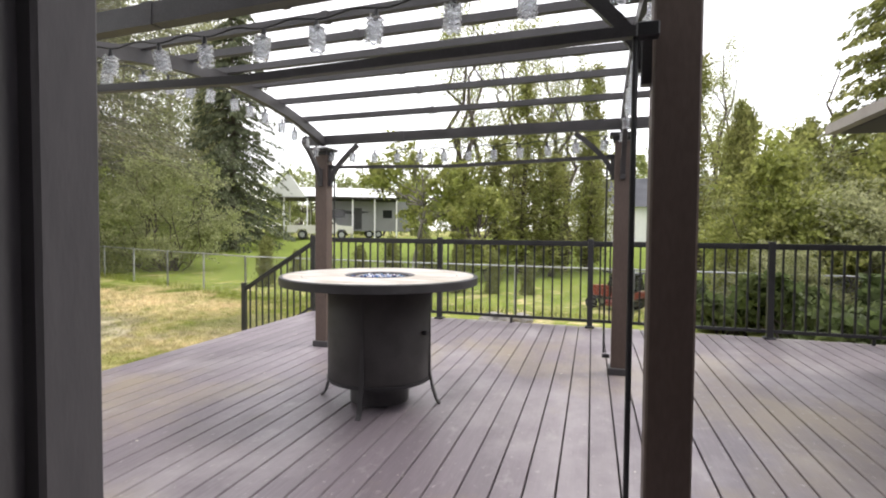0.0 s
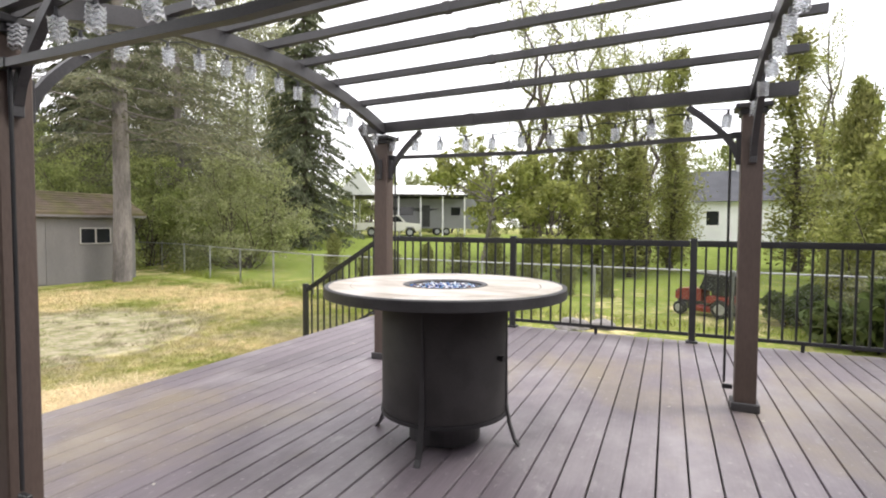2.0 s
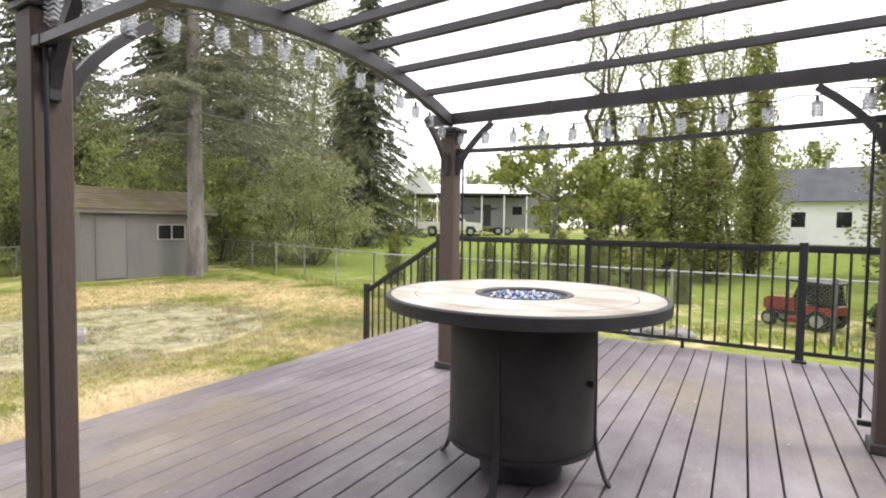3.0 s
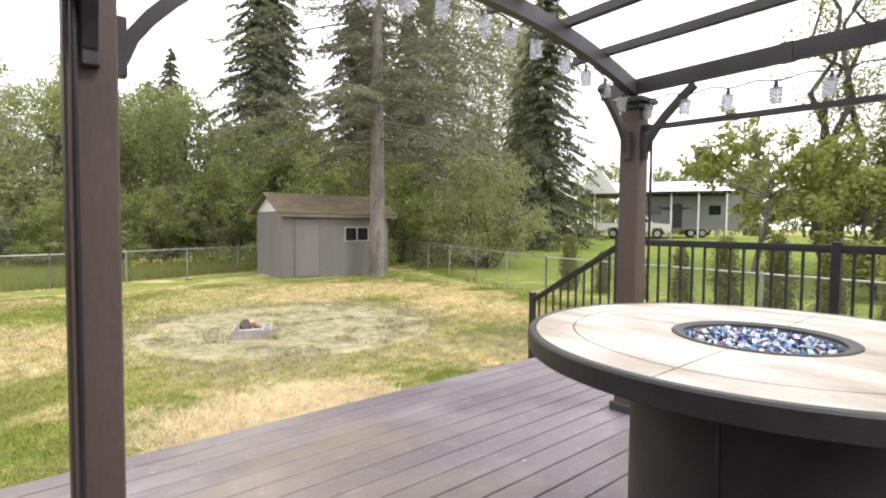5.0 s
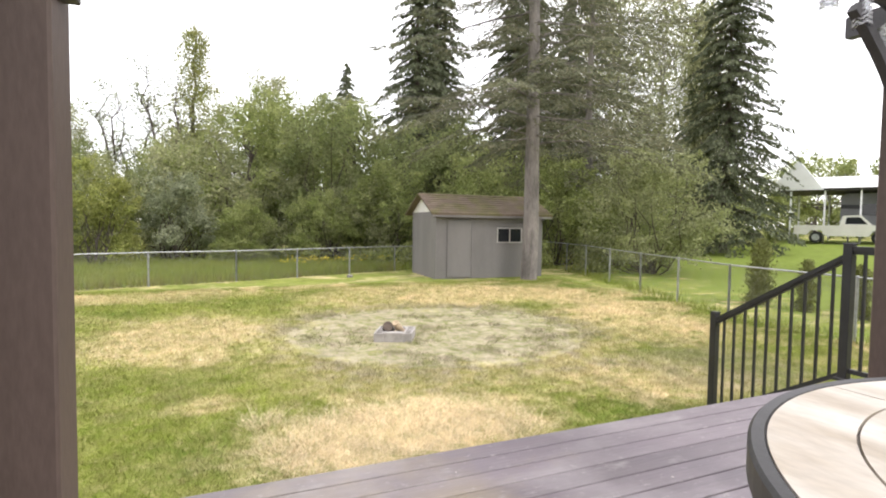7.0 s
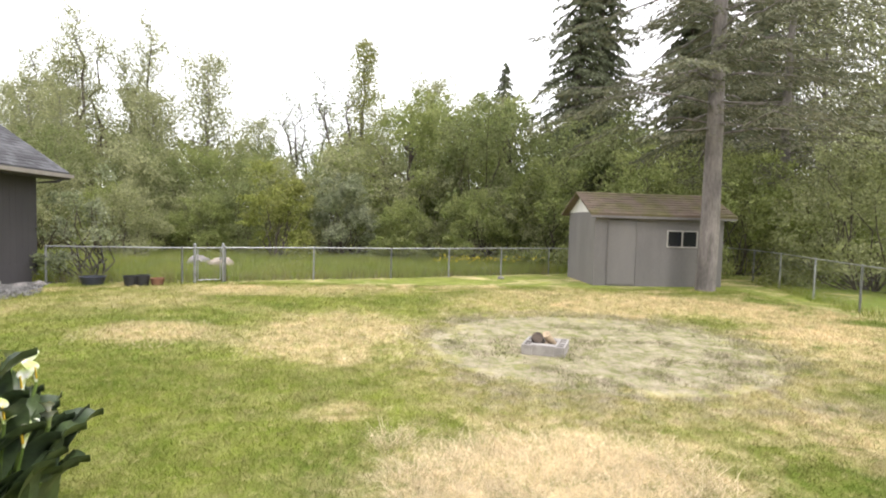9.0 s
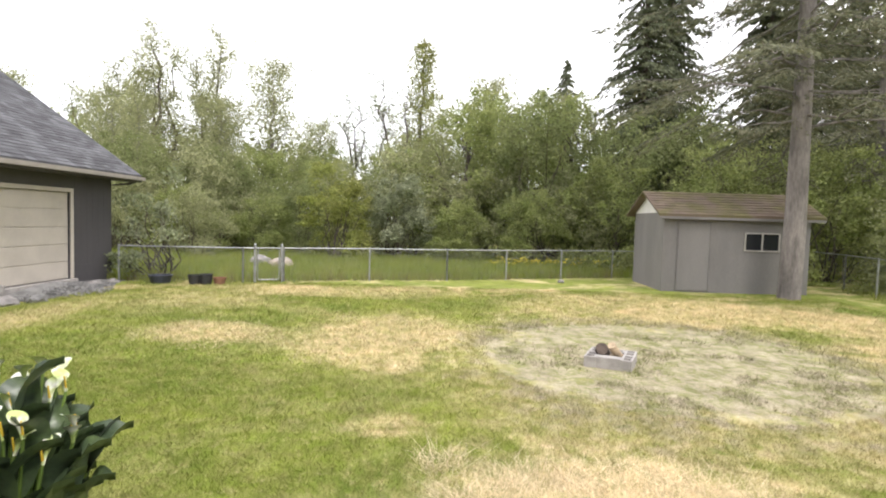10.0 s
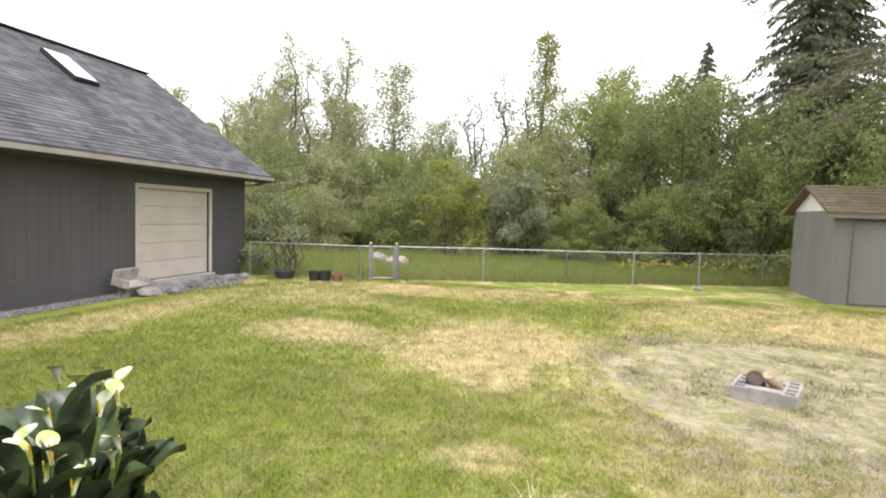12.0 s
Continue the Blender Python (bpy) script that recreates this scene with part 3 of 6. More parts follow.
# ---------------------------------------------------------------- garage, shed, fences
GY, GX0, GX1 = -6.45, -15.6, -3.0
GTOP = 2.02


M_GROOVE = mat("siding_groove", (0.082, 0.077, 0.082), 0.8, 0.05)


def make_garage():
    g = thing("garage", pose(0, 0, 0), "dark grey garage with shingled gable roof and roller door", "garage")
    zb = -0.75
    d0, d1, dz0, dz1 = -14.15, -12.0, -0.42, 1.56
    for a, b, c, d in ((GX0, d0, zb, GTOP + 0.1), (d1, GX1, zb, GTOP + 0.1), (d0, d1, dz1, GTOP + 0.1), (d0, d1, zb, dz0)):
        part("wall_panel", block(a, b, GY - 0.14, GY, c, d), M_SIDING, g)
    W = 7.6
    ridge = 2.95
    y0, y1, ym = GY - 0.14, GY - W, GY - W / 2
    for x, t in ((GX0, 0.14), (GX1 - 0.14, 0.14)):
        bm = bmesh.new()
        v = [bm.verts.new((x + dx, y, z)) for dx in (0, t) for y, z in ((y0, zb), (y0, GTOP), (ym, GTOP + ridge), (y1, GTOP), (y1, zb))]
        bm.faces.new(v[:5][::-1])
        bm.faces.new(v[5:])
        for k in range(5):
            bm.faces.new((v[k], v[(k + 1) % 5], v[5 + (k + 1) % 5], v[5 + k]))
        part("gable_wall", bm, M_SIDING, g)
    part("back_wall", block(GX0 + 0.14, GX1 - 0.14, y1, y1 + 0.14, zb, GTOP + 0.05), M_SIDING, g)
    # roof slopes with a hipped-back end towards the yard corner
    ov, ex = 0.45, 0.55
    slope = ridge / (W / 2)
    fz = GTOP + 0.06 - ov * slope + 0.18

    def slab(ya, za, yb, zb_, xa0, xa1, xb0, xb1, t=0.06):
        b = bmesh.new()
        top = [(xa0, ya, za), (xa1, ya, za), (xb1, yb, zb_), (xb0, yb, zb_)]
        v = [b.verts.new(q) for q in top] + [b.verts.new((q[0], q[1], q[2] - t)) for q in top]
        b.faces.new(v[:4])
        b.faces.new(v[4:][::-1])
        for k in range(4):
            b.faces.new((v[k], v[4 + k], v[4 + (k + 1) % 4], v[(k + 1) % 4]))
        return b

    ye, yr = GY + ov, ym
    ze, zr = GTOP + 0.10, GTOP + ridge + 0.15
    xr = GX0 - ex
    roof = part("roof_front", slab(ye, ze, yr, zr, xr, GX1, xr, GX1), M_SHINGLE, g)
    part("roof_back", slab(2 * ym - ye, ze, yr, zr, xr, GX1, xr, GX1), M_SHINGLE, g)
    # shingle courses: thin tabs proud of the slope, stepped like the real ones
    L = math.hypot(ye - yr, zr - ze)
    dv, nv = Vector((0, yr - ye, zr - ze)) / L, Vector((0, (zr - ze) / L, -(yr - ye) / L))
    verts, faces = [], []
    rnd = random.Random(4)
    s = 0.0
    while s < L - 0.16:
        x = xr - rnd.random() * 0.3
        while x < GX1:
            w = rnd.choice((0.16, 0.22, 0.30, 0.36))
            xa, xb = max(x + 0.004, xr), min(x + w, GX1)
            lift = 0.008 + 0.006 * rnd.random()
            s1 = s + 0.15
            if xb - xa > 0.02:
                i = len(verts)
                for xx, ss, hh in ((xa, s, lift), (xb, s, lift), (xb, s1, 0.002), (xa, s1, 0.002), (xa, s, 0.0), (xb, s, 0.0)):
                    q = Vector((xx, ye, ze)) + dv * ss + nv * hh
                    verts.append(tuple(q))
                faces += [(i, i + 1, i + 2, i + 3), (i + 4, i + 5, i + 1, i)]
            x += w
        s += 0.142
    tagged(obj("shingle_course", verts, faces, M_SHINGLE, roof), kind="stuff")
    part("ridge_cap", bar([(xr, yr, zr + 0.01), (GX1, yr, zr + 0.01)], 0.25, 0.03), M_SHINGLE, g)
    part("fascia", block(xr, GX1, ye - 0.01, ye + 0.02, ze - 0.16, ze - 0.03, 0.003), M_SIDING, g)
    part("gutter", bar([(xr, ye + 0.065, ze - 0.09), (GX1, ye + 0.065, ze - 0.09)], 0.09, 0.09), M_GUTTER, g, "taupe metal gutter")
    part("soffit", block(xr, GX1, GY, ye - 0.012, ze - 0.175, ze - 0.16), M_SIDING, g)
    part("downpipe", tube([(GX0 - 0.3, ye, ze - 0.16), (GX0 - 0.2, ye - 0.1, ze - 0.24), (GX0 - 0.05, GY - 0.1, ze - 0.30), (GX0 - 0.05, GY - 0.1, -0.6)], 0.035, 8), M_SIDING, g)
    part("skirt_board", block(GX0 + 0.01, d0 - 0.12, GY + 0.002, GY + 0.012, -0.75, -0.12, 0.002), M_SIDING, g)
    part("skirt_board", block(d1 + 0.12, GX1, GY + 0.002, GY + 0.012, -0.75, -0.12, 0.002), M_SIDING, g)
    for k in range(60):
        x = GX0 + 0.3 + 0.2 * k
        if x > GX1 - 0.1:
            break
        if d0 - 0.1 < x < d1 + 0.1:
            continue
        part("siding_groove", block(x - 0.004, x + 0.004, GY + 0.001, GY + 0.003, -0.12, GTOP), M_GROOVE, g)
    # door
    door = part("garage_door", block(d0, d1, GY - 0.09, GY - 0.06, dz0, dz1), M_DOORW, g, "cream sectional garage door, closed")
    n = 5
    for k in range(n):
        z = dz0 + (dz1 - dz0) * k / n
        part("panel", block(d0 + 0.01, d1 - 0.01, GY - 0.06, GY - 0.045, z + 0.012, z + (dz1 - dz0) / n - 0.012, 0.005), M_DOORW, door)
    for b in ((d0 - 0.09, d0, dz0, dz1 + 0.09), (d1, d1 + 0.09, dz0, dz1 + 0.09), (d0, d1, dz1, dz1 + 0.09)):
        part("door_trim", block(b[0], b[1], GY - 0.02, GY + 0.025, b[2], b[3], 0.003), M_DOORW, g)
    part("threshold", block(d0 - 0.1, d1 + 0.1, GY - 0.1, GY + 0.12, dz0 - 0.35, dz0 - 0.005, 0.01), M_CONC, g)
    # roof window
    xs, ss = -12.95, 3.08
    o = Vector((xs, ye, ze)) + dv * ss + nv * 0.03
    fr = bmesh.new()
    for (u0, u1, v0, v1, h) in ((0, 0.62, 0, 1.2, 0.09),):
        pts = [(u0, v0), (u1, v0), (u1, v1), (u0, v1)]
        vv = [fr.verts.new(o + Vector((1, 0, 0)) * u + dv * v_ + nv * hh) for hh in (-0.05, h) for u, v_ in pts]
        fr.faces.new(vv[4:])
        for i in range(4):
            fr.faces.new((vv[i], vv[(i + 1) % 4], vv[4 + (i + 1) % 4], vv[4 + i]))
    sk = part("skylight", fr, M_BLACK, g, "dark-framed roof window reflecting the white sky")
    gl = bmesh.new()
    gl.faces.new([gl.verts.new(o + Vector((1, 0, 0)) * u + dv * v_ + nv * 0.094) for u, v_ in ((0.05, 0.05), (0.60, 0.05), (0.60, 1.15), (0.05, 1.15))])
    part("pane", gl, M_MIRROR, sk)


M_MIRROR = bpy.data.materials.new("sky_reflecting_glass")
M_MIRROR.use_nodes = True
_p = M_MIRROR.node_tree.nodes["Principled BSDF"]
_p.inputs["Base Color"].default_value, _p.inputs["Roughness"].default_value, _p.inputs["Metallic"].default_value = (0.85, 0.87, 0.9, 1), 0.05, 1.0
make_garage()

SX, SY0, SY1, SD = -16.75, 8.10, 12.05, 2.3
SZ = -0.57


def make_shed():
    s = thing("garden_shed", pose(0, 0, 0), "grey-painted wooden garden shed with mossy brown shingle roof", "shed")
    eave, rid = SZ + 2.14, SZ + 2.72
    x0, x1, xm = SX - SD, SX, SX - SD / 2
    part("front_wall", block(x1 - 0.08, x1, SY0, SY1, SZ - 0.1, eave), M_SHEDWALL, s)
    part("back_wall", block(x0, x0 + 0.08, SY0, SY1, SZ - 0.1, eave), M_SHEDWALL, s)
    for y in (SY0, SY1 - 0.08):
        part("side_wall", block(x0 + 0.08, x1 - 0.08, y, y + 0.08, SZ - 0.1, eave), M_SHEDWALL, s)
        bm = bmesh.new()
        v = [bm.verts.new((x, y + dy, z)) for dy in (0.0, 0.08) for x, z in ((x0, eave), (x1, eave), (xm, rid))]
        bm.faces.new(v[:3])
        bm.faces.new(v[3:][::-1])
        for k in range(3):
            bm.faces.new((v[k], v[3 + k], v[3 + (k + 1) % 3], v[(k + 1) % 3]))
        part("gable", bm, M_WHITE, s, "white-painted gable triangle")
    for sgn in (1, -1):
        xe = xm + sgn * (SD / 2 + 0.22)
        ze = eave - 0.05
        bm = bmesh.new()
        top = [(xe, SY0 - 0.22, ze), (xe, SY1 + 0.28, ze), (xm, SY1 + 0.28, rid + 0.06), (xm, SY0 - 0.22, rid + 0.06)]
        v = [bm.verts.new(q) for q in top] + [bm.verts.new((q[0], q[1], q[2] - 0.05)) for q in top]
        bm.faces.new(v[:4])
        bm.faces.new(v[4:][::-1])
        for k in range(4):
            bm.faces.new((v[k], v[4 + k], v[4 + (k + 1) % 4], v[(k + 1) % 4]))
        slope = part("roof_slope", bm, M_MOSSROOF, s)
        verts, faces = [], []
        rnd = random.Random(7)
        L = math.hypot(xe - xm, rid + 0.06 - ze)
        dv = Vector((xm - xe, 0, rid + 0.06 - ze)) / L
        nv = Vector((sgn * (rid + 0.06 - ze), 0, abs(xm - xe))) / L
        d = 0.0
        while d < L - 0.15:
            y = SY0 - 0.22
            while y < SY1 + 0.2:
                w = rnd.choice((0.22, 0.3, 0.33))
                lift = 0.010 + 0.012 * rnd.random()
                i = len(verts)
                for yy, ss, hh in ((y, d, lift), (min(y + w - 0.006, SY1 + 0.28), d, lift), (min(y + w - 0.006, SY1 + 0.28), d + 0.18, 0.002), (y, d + 0.18, 0.002), (y, d, 0.0), (min(y + w - 0.006, SY1 + 0.28), d, 0.0)):
                    verts.append(tuple(Vector((xe, yy, ze)) + dv * ss + nv * hh))
                faces += [(i, i + 1, i + 2, i + 3), (i + 4, i + 5, i + 1, i)]
                y += w
            d += 0.17
        tagged(obj("shingle_course", verts, faces, M_MOSSROOF, slope), kind="stuff")
    part("fascia", block(x1 + 0.19, x1 + 0.215, SY0 - 0.2, SY1 + 0.26, eave - 0.17, eave - 0.09), M_SHEDWALL, s)
    part("door", block(x1 + 0.002, x1 + 0.03, SY0 + 0.42, SY0 + 1.24, SZ + 0.03, SZ + 1.86, 0.004), M_SHEDWALL, s, "flush painted shed door, closed")
    for y, w in ((SY0 + 0.38, 0.035), (SY0 + 1.245, 0.035)):
        part("door_trim", block(x1 + 0.002, x1 + 0.042, y, y + w, SZ + 0.02, SZ + 1.90, 0.003), M_SHEDWALL, s)
    part("door_trim", block(x1 + 0.002, x1 + 0.042, SY0 + 0.42, SY0 + 1.24, SZ + 1.866, SZ + 1.90, 0.003), M_SHEDWALL, s)
    wy0, wy1, wz0, wz1 = SY0 + 2.22, SY0 + 3.1, SZ + 1.18, SZ + 1.62
    win = part("window", block(x1 + 0.002, x1 + 0.012, wy0, wy1, wz0, wz1), M_GLASS, s, "two-pane sliding window with white frame")
    for a, b, c, d in ((wy0 - 0.035, wy1 + 0.035, wz1, wz1 + 0.035), (wy0 - 0.035, wy1 + 0.035, wz0 - 0.035, wz0), (wy0 - 0.035, wy0, wz0, wz1), (wy1, wy1 + 0.035, wz0, wz1), ((wy0 + wy1) / 2 - 0.02, (wy0 + wy1) / 2 + 0.02, wz0, wz1)):
        part("window_frame", block(x1 + 0.004, x1 + 0.035, a, b, c, d, 0.003), M_DULLWHITE, win)
    part("vent_pipe", tube([(x1 + 0.1, SY0 + 0.12, eave - 0.17), (x1 + 0.1, SY0 + 0.12, eave - 0.02)], 0.03, 8), M_WHITE, s)


make_shed()


def chain_mesh(a, b, h, z0):
    """Woven wire between two fence ends, as thin diagonal strips."""
    A, B = Vector(a), Vector(b)
    d = B - A
    L = d.length
    d.normalize()
    s = Vector((-d.y, d.x, 0))
    verts, faces = [], []
    r, step = 0.0012, 0.07
    k = -h
    while k < L:
        for sg in (1, -1):
            p0, p1 = (k, 0.0), (k + h, h)
            if sg < 0:
                p0, p1 = (k, h), (k + h, 0.0)
            u0, v0, u1, v1 = *p0, *p1
            if u0 < 0:
                v0 += (v1 - v0) * (0 - u0) / (u1 - u0)
                u0 = 0
            if u1 > L:
                v1 = v0 + (v1 - v0) * (L - u0) / (u1 - u0)
                u1 = L
            q0, q1 = A + d * u0 + Vector((0, 0, z0 + v0)), A + d * u1 + Vector((0, 0, z0 + v1))
            w = (d * (v1 - v0) * -1 + Vector((0, 0, 1)) * (u1 - u0)).normalized() * r
            i = len(verts)
            verts += [tuple(q0 - w), tuple(q0 + w), tuple(q1 + w), tuple(q1 - w)]
            faces.append((i, i + 1, i + 2, i + 3))
        k += step
    return verts, faces


def make_fence(name, pts, h, gap, label, gate=None):
    f = thing(name, pose(0, 0, 0), label, "fence")
    for a, b in zip(pts, pts[1:]):
        A, B = Vector((*a, 0)), Vector((*b, 0))
        z = lambda q: ground_z(q.x, q.y)
        n = max(1, round((B - A).length / gap))
        for k in range(n + 1):
            q = A.lerp(B, k / n)
            part("fence_post", tube([(q.x, q.y, z(q) - 0.2), (q.x, q.y, z(q) + h + 0.02), (q.x, q.y, z(q) + h + 0.035)], [0.025, 0.025, 0.008], 8), M_GALV, f)
        part("top_rail", tube([tuple(A.lerp(B, k / n) + Vector((0, 0, z(A.lerp(B, k / n)) + h))) for k in range(n + 1)], 0.017, 8), M_GALV, f)
        for k in range(n):
            p, q = A.lerp(B, k / n), A.lerp(B, (k + 1) / n)
            v, fc = chain_mesh(p, q, h - 0.03, (z(p) + z(q)) / 2)
            tagged(obj("wire_mesh", v, fc, M_GALV, f), kind="stuff")
    return f


BACK = [(-15.2, -6.0), (-15.55, -3.0), (-16.0, -2.1), (-17.6, 2.2), (-19.6, 7.6), (-20.6, 10.6), (-21.6, 15.0)]
make_fence("back_fence", BACK, 0.90, 2.3, "galvanised chain-link fence along the back of the lawn")
SIDE = [(-21.6, 15.0), (-18.6, 14.4), (-12.6, 12.6), (-8.9, 11.5), (0.7, 11.1), (8.0, 10.8)]
make_fence("side_fence", SIDE, 1.05, 2.4, "galvanised chain-link fence between the lawn and next plot")


def make_firepit():
    f = thing("fire_pit", pose(-8.95, 4.42, ground_z(-8.95, 4.42), 0, 0, 66) @ Matrix.Diagonal((0.76, 0.76, 0.76, 1)), "square fire pit of grey hollow concrete blocks", "fire pit")
    L, W, H = 0.39, 0.19, 0.19

    def cinder(x, y, rot):
        bm = bmesh.new()
        # a block on its side: web walls round two hollow cells
        for a, b, c, d in ((-L / 2, L / 2, -W / 2, -W / 2 + 0.035), (-L / 2, L / 2, W / 2 - 0.035, W / 2), (-L / 2, -L / 2 + 0.035, -W / 2 + 0.035, W / 2 - 0.035), (L / 2 - 0.035, L / 2, -W / 2 + 0.035, W / 2 - 0.035), (-0.017, 0.017, -W / 2 + 0.035, W / 2 - 0.035)):
            block(a, b, c, d, 0, H, 0.004, bm)
        bmesh.ops.transform(bm, matrix=pose(x, y, -0.01, 0, 0, rot), verts=bm.verts)
        part("concrete_block", bm, M_CONC, f)

    for x, y, r in ((-0.29, -0.03, 91), (0.29, 0.0, 88), (-0.285, 0.37, 89), (0.295, 0.39, 91), (0.0, 0.47, 1)):
        cinder(x, y, r)
    bm = bmesh.new()
    for a, b, c, d in ((0.0, 0.035, -0.195, 0.195), (0.155, 0.19, -0.195, 0.195)):
        block(c, d, -0.20, -0.02, a, b, 0.004, bm)
    for a in (-0.195, -0.017, 0.16):
        block(a, a + 0.035, -0.20, -0.02, 0.035, 0.155, 0.0, bm)
    block(-0.195, 0.195, -0.205, -0.17, 0.0, 0.188, 0.004, bm)
    part("concrete_block", bm, M_CONC, f)


make_firepit()


def make_log(x, y, z, ln, r, rx, rz, material, label):
    t = thing("firewood_log", pose(x, y, z, 0, 0, rz), label, "log")
    bm = tube([(-ln / 2, 0, 0), (-ln / 4, 0.01, 0), (ln / 4, -0.005, 0), (ln / 2, 0, 0)], [r, r * 1.04, r, r * 0.96], 14)
    bmesh.ops.transform(bm, matrix=pose(0, 0, 0, 0, rx, 0), verts=bm.verts)
    part("log", bm, material, t)


gz = ground_z(-8.95, 4.42)
make_log(-9.07, 4.37, gz + 0.15, 0.24, 0.080, 35, 156, M_CHAR, "charred round log standing in the fire pit")
make_log(-9.01, 4.53, gz + 0.16, 0.30, 0.052, 48, 120, M_LOG, "split pale log leaning in the fire pit")
make_log(-9.09, 4.50, gz + 0.07, 0.26, 0.05, 8, 66, M_LOG, "split pale log lying in the fire pit")


# ---------------------------------------------------------------- plants
L_DARK = leaf_mat("dark_leaf", (0.218, 0.255, 0.101), second=(0.280, 0.302, 0.140))
L_MID = leaf_mat("mid_leaf", (0.269, 0.314, 0.106), second=(0.336, 0.361, 0.146))
L_OLIVE = leaf_mat("olive_leaf", (0.308, 0.325, 0.162), second=(0.381, 0.386, 0.213))
L_BRIGHT = leaf_mat("bright_leaf", (0.275, 0.305, 0.080), second=(0.335, 0.345, 0.115))
L_PALE = leaf_mat("pale_leaf", (0.336, 0.358, 0.235), second=(0.224, 0.258, 0.134))
L_FIR = leaf_mat("fir_needles", (0.095, 0.112, 0.060), second=(0.130, 0.142, 0.075), through_light=0.2)
L_PINE = leaf_mat("pine_needles", (0.135, 0.142, 0.080), second=(0.165, 0.160, 0.100), through_light=0.25)
L_CEDAR = leaf_mat("cedar_foliage", (0.235, 0.255, 0.080), second=(0.300, 0.300, 0.105), through_light=0.4)
L_ARB = leaf_mat("arborvitae_foliage", (0.200, 0.215, 0.070), through_light=0.25)


def leaves(rng, centres, axes_len, wide, droop=0.0, dirs=None, jitter=1.0):
    """Pointed leaves at the centres, as verts and faces."""
    n = len(centres)
    if dirs is None:
        d = rng.normal(size=(n, 3))
    else:
        d = dirs + rng.normal(size=(n, 3)) * jitter
    d[:, 2] -= droop
    d /= np.linalg.norm(d, axis=1, keepdims=True) + 1e-9
    s = np.cross(d, rng.normal(size=(n, 3)))
    s /= np.linalg.norm(s, axis=1, keepdims=True) + 1e-9
    ln = (axes_len * (0.6 + 0.8 * rng.random(n)))[:, None]
    wd = ln * wide
    c = centres
    v = np.empty((n, 4, 3))
    v[:, 0], v[:, 2] = c - d * ln * 0.5, c + d * ln * 0.5
    v[:, 1], v[:, 3] = c + s * wd * 0.5, c - s * wd * 0.5
    return v.reshape(-1, 3)


def leaf_part(name, verts, material, parent, label=""):
    n = len(verts) // 4
    me = bpy.data.meshes.new(name)
    me.vertices.add(len(verts))
    me.vertices.foreach_set("co", np.asarray(verts, dtype=np.float32).ravel())
    me.loops.add(4 * n)
    me.loops.foreach_set("vertex_index", np.arange(4 * n, dtype=np.int32))
    me.polygons.add(n)
    me.polygons.foreach_set("loop_start", np.arange(0, 4 * n, 4, dtype=np.int32))
    me.update(calc_edges=True)
    me.materials.append(material)
    ob = new(name, me)
    ob.parent = parent
    if label:
        ob["label"] = label
    return ob


def limb(rng, a, b, r0, r1, bm, wob=0.06, n=5, sides=6):
    A, B = Vector(a), Vector(b)
    ln = (B - A).length
    pts = [A.lerp(B, k / n) + Vector(rng.normal(size=3) * wob * ln * (0 < k < n)) for k in range(n + 1)]
    tube(pts, [r0 + (r1 - r0) * k / n for k in range(n + 1)], sides, bm, cap=False)
    return pts


def clumped(rng, n_clumps, per, lo, h, r, shape, size, spread, billow=0.0):
    """Leaf places gathered in clumps that fill a crown: shape gives the crown's half width at a height 0..1."""
    m = max(6, n_clumps // 9) if billow else n_clumps
    u = (np.arange(m) + rng.random(m)) / m
    z = lo + (h - lo) * u
    rad = r * np.array([shape(k) for k in u]) * np.sqrt(0.25 + 0.75 * rng.random(m))
    a = rng.random(m) * 2 * np.pi
    c = np.stack([rad * np.cos(a), rad * np.sin(a), z], 1)
    if billow:
        d = rng.normal(size=(n_clumps, 3))
        d[:, 2] = np.abs(d[:, 2]) * 1.1 - 0.25
        d /= np.linalg.norm(d, axis=1, keepdims=True)
        ball = billow * r * (0.7 + 0.6 * rng.random(m))
        k = rng.integers(0, m, n_clumps)
        c = c[k] * np.array([0.86, 0.86, 0.95]) + d * (ball[k] * (0.65 + 0.35 * rng.random(n_clumps)))[:, None]
    sp = spread * (0.5 + rng.random(n_clumps))
    out = c - np.array([0, 0, lo + 0.35 * (h - lo)])
    out /= np.linalg.norm(out, axis=1, keepdims=True) + 1e-6
    d = out + rng.normal(size=(n_clumps, 3)) * 0.55 + np.array([0, 0, 0.25])
    d /= np.linalg.norm(d, axis=1, keepdims=True)
    u = rng.random(n_clumps * per) * 2 - 1
    thick = np.repeat(sp, per) * (0.68 - 0.32 * u)
    pts = np.repeat(c, per, 0) + np.repeat(d * sp[:, None], per, 0) * (1.9 * u)[:, None] + rng.normal(size=(n_clumps * per, 3)) * thick[:, None] * np.array([1, 1, 0.6])
    pts[:, 2] -= np.repeat(sp, per) * 0.5 * u * u
    return c, pts


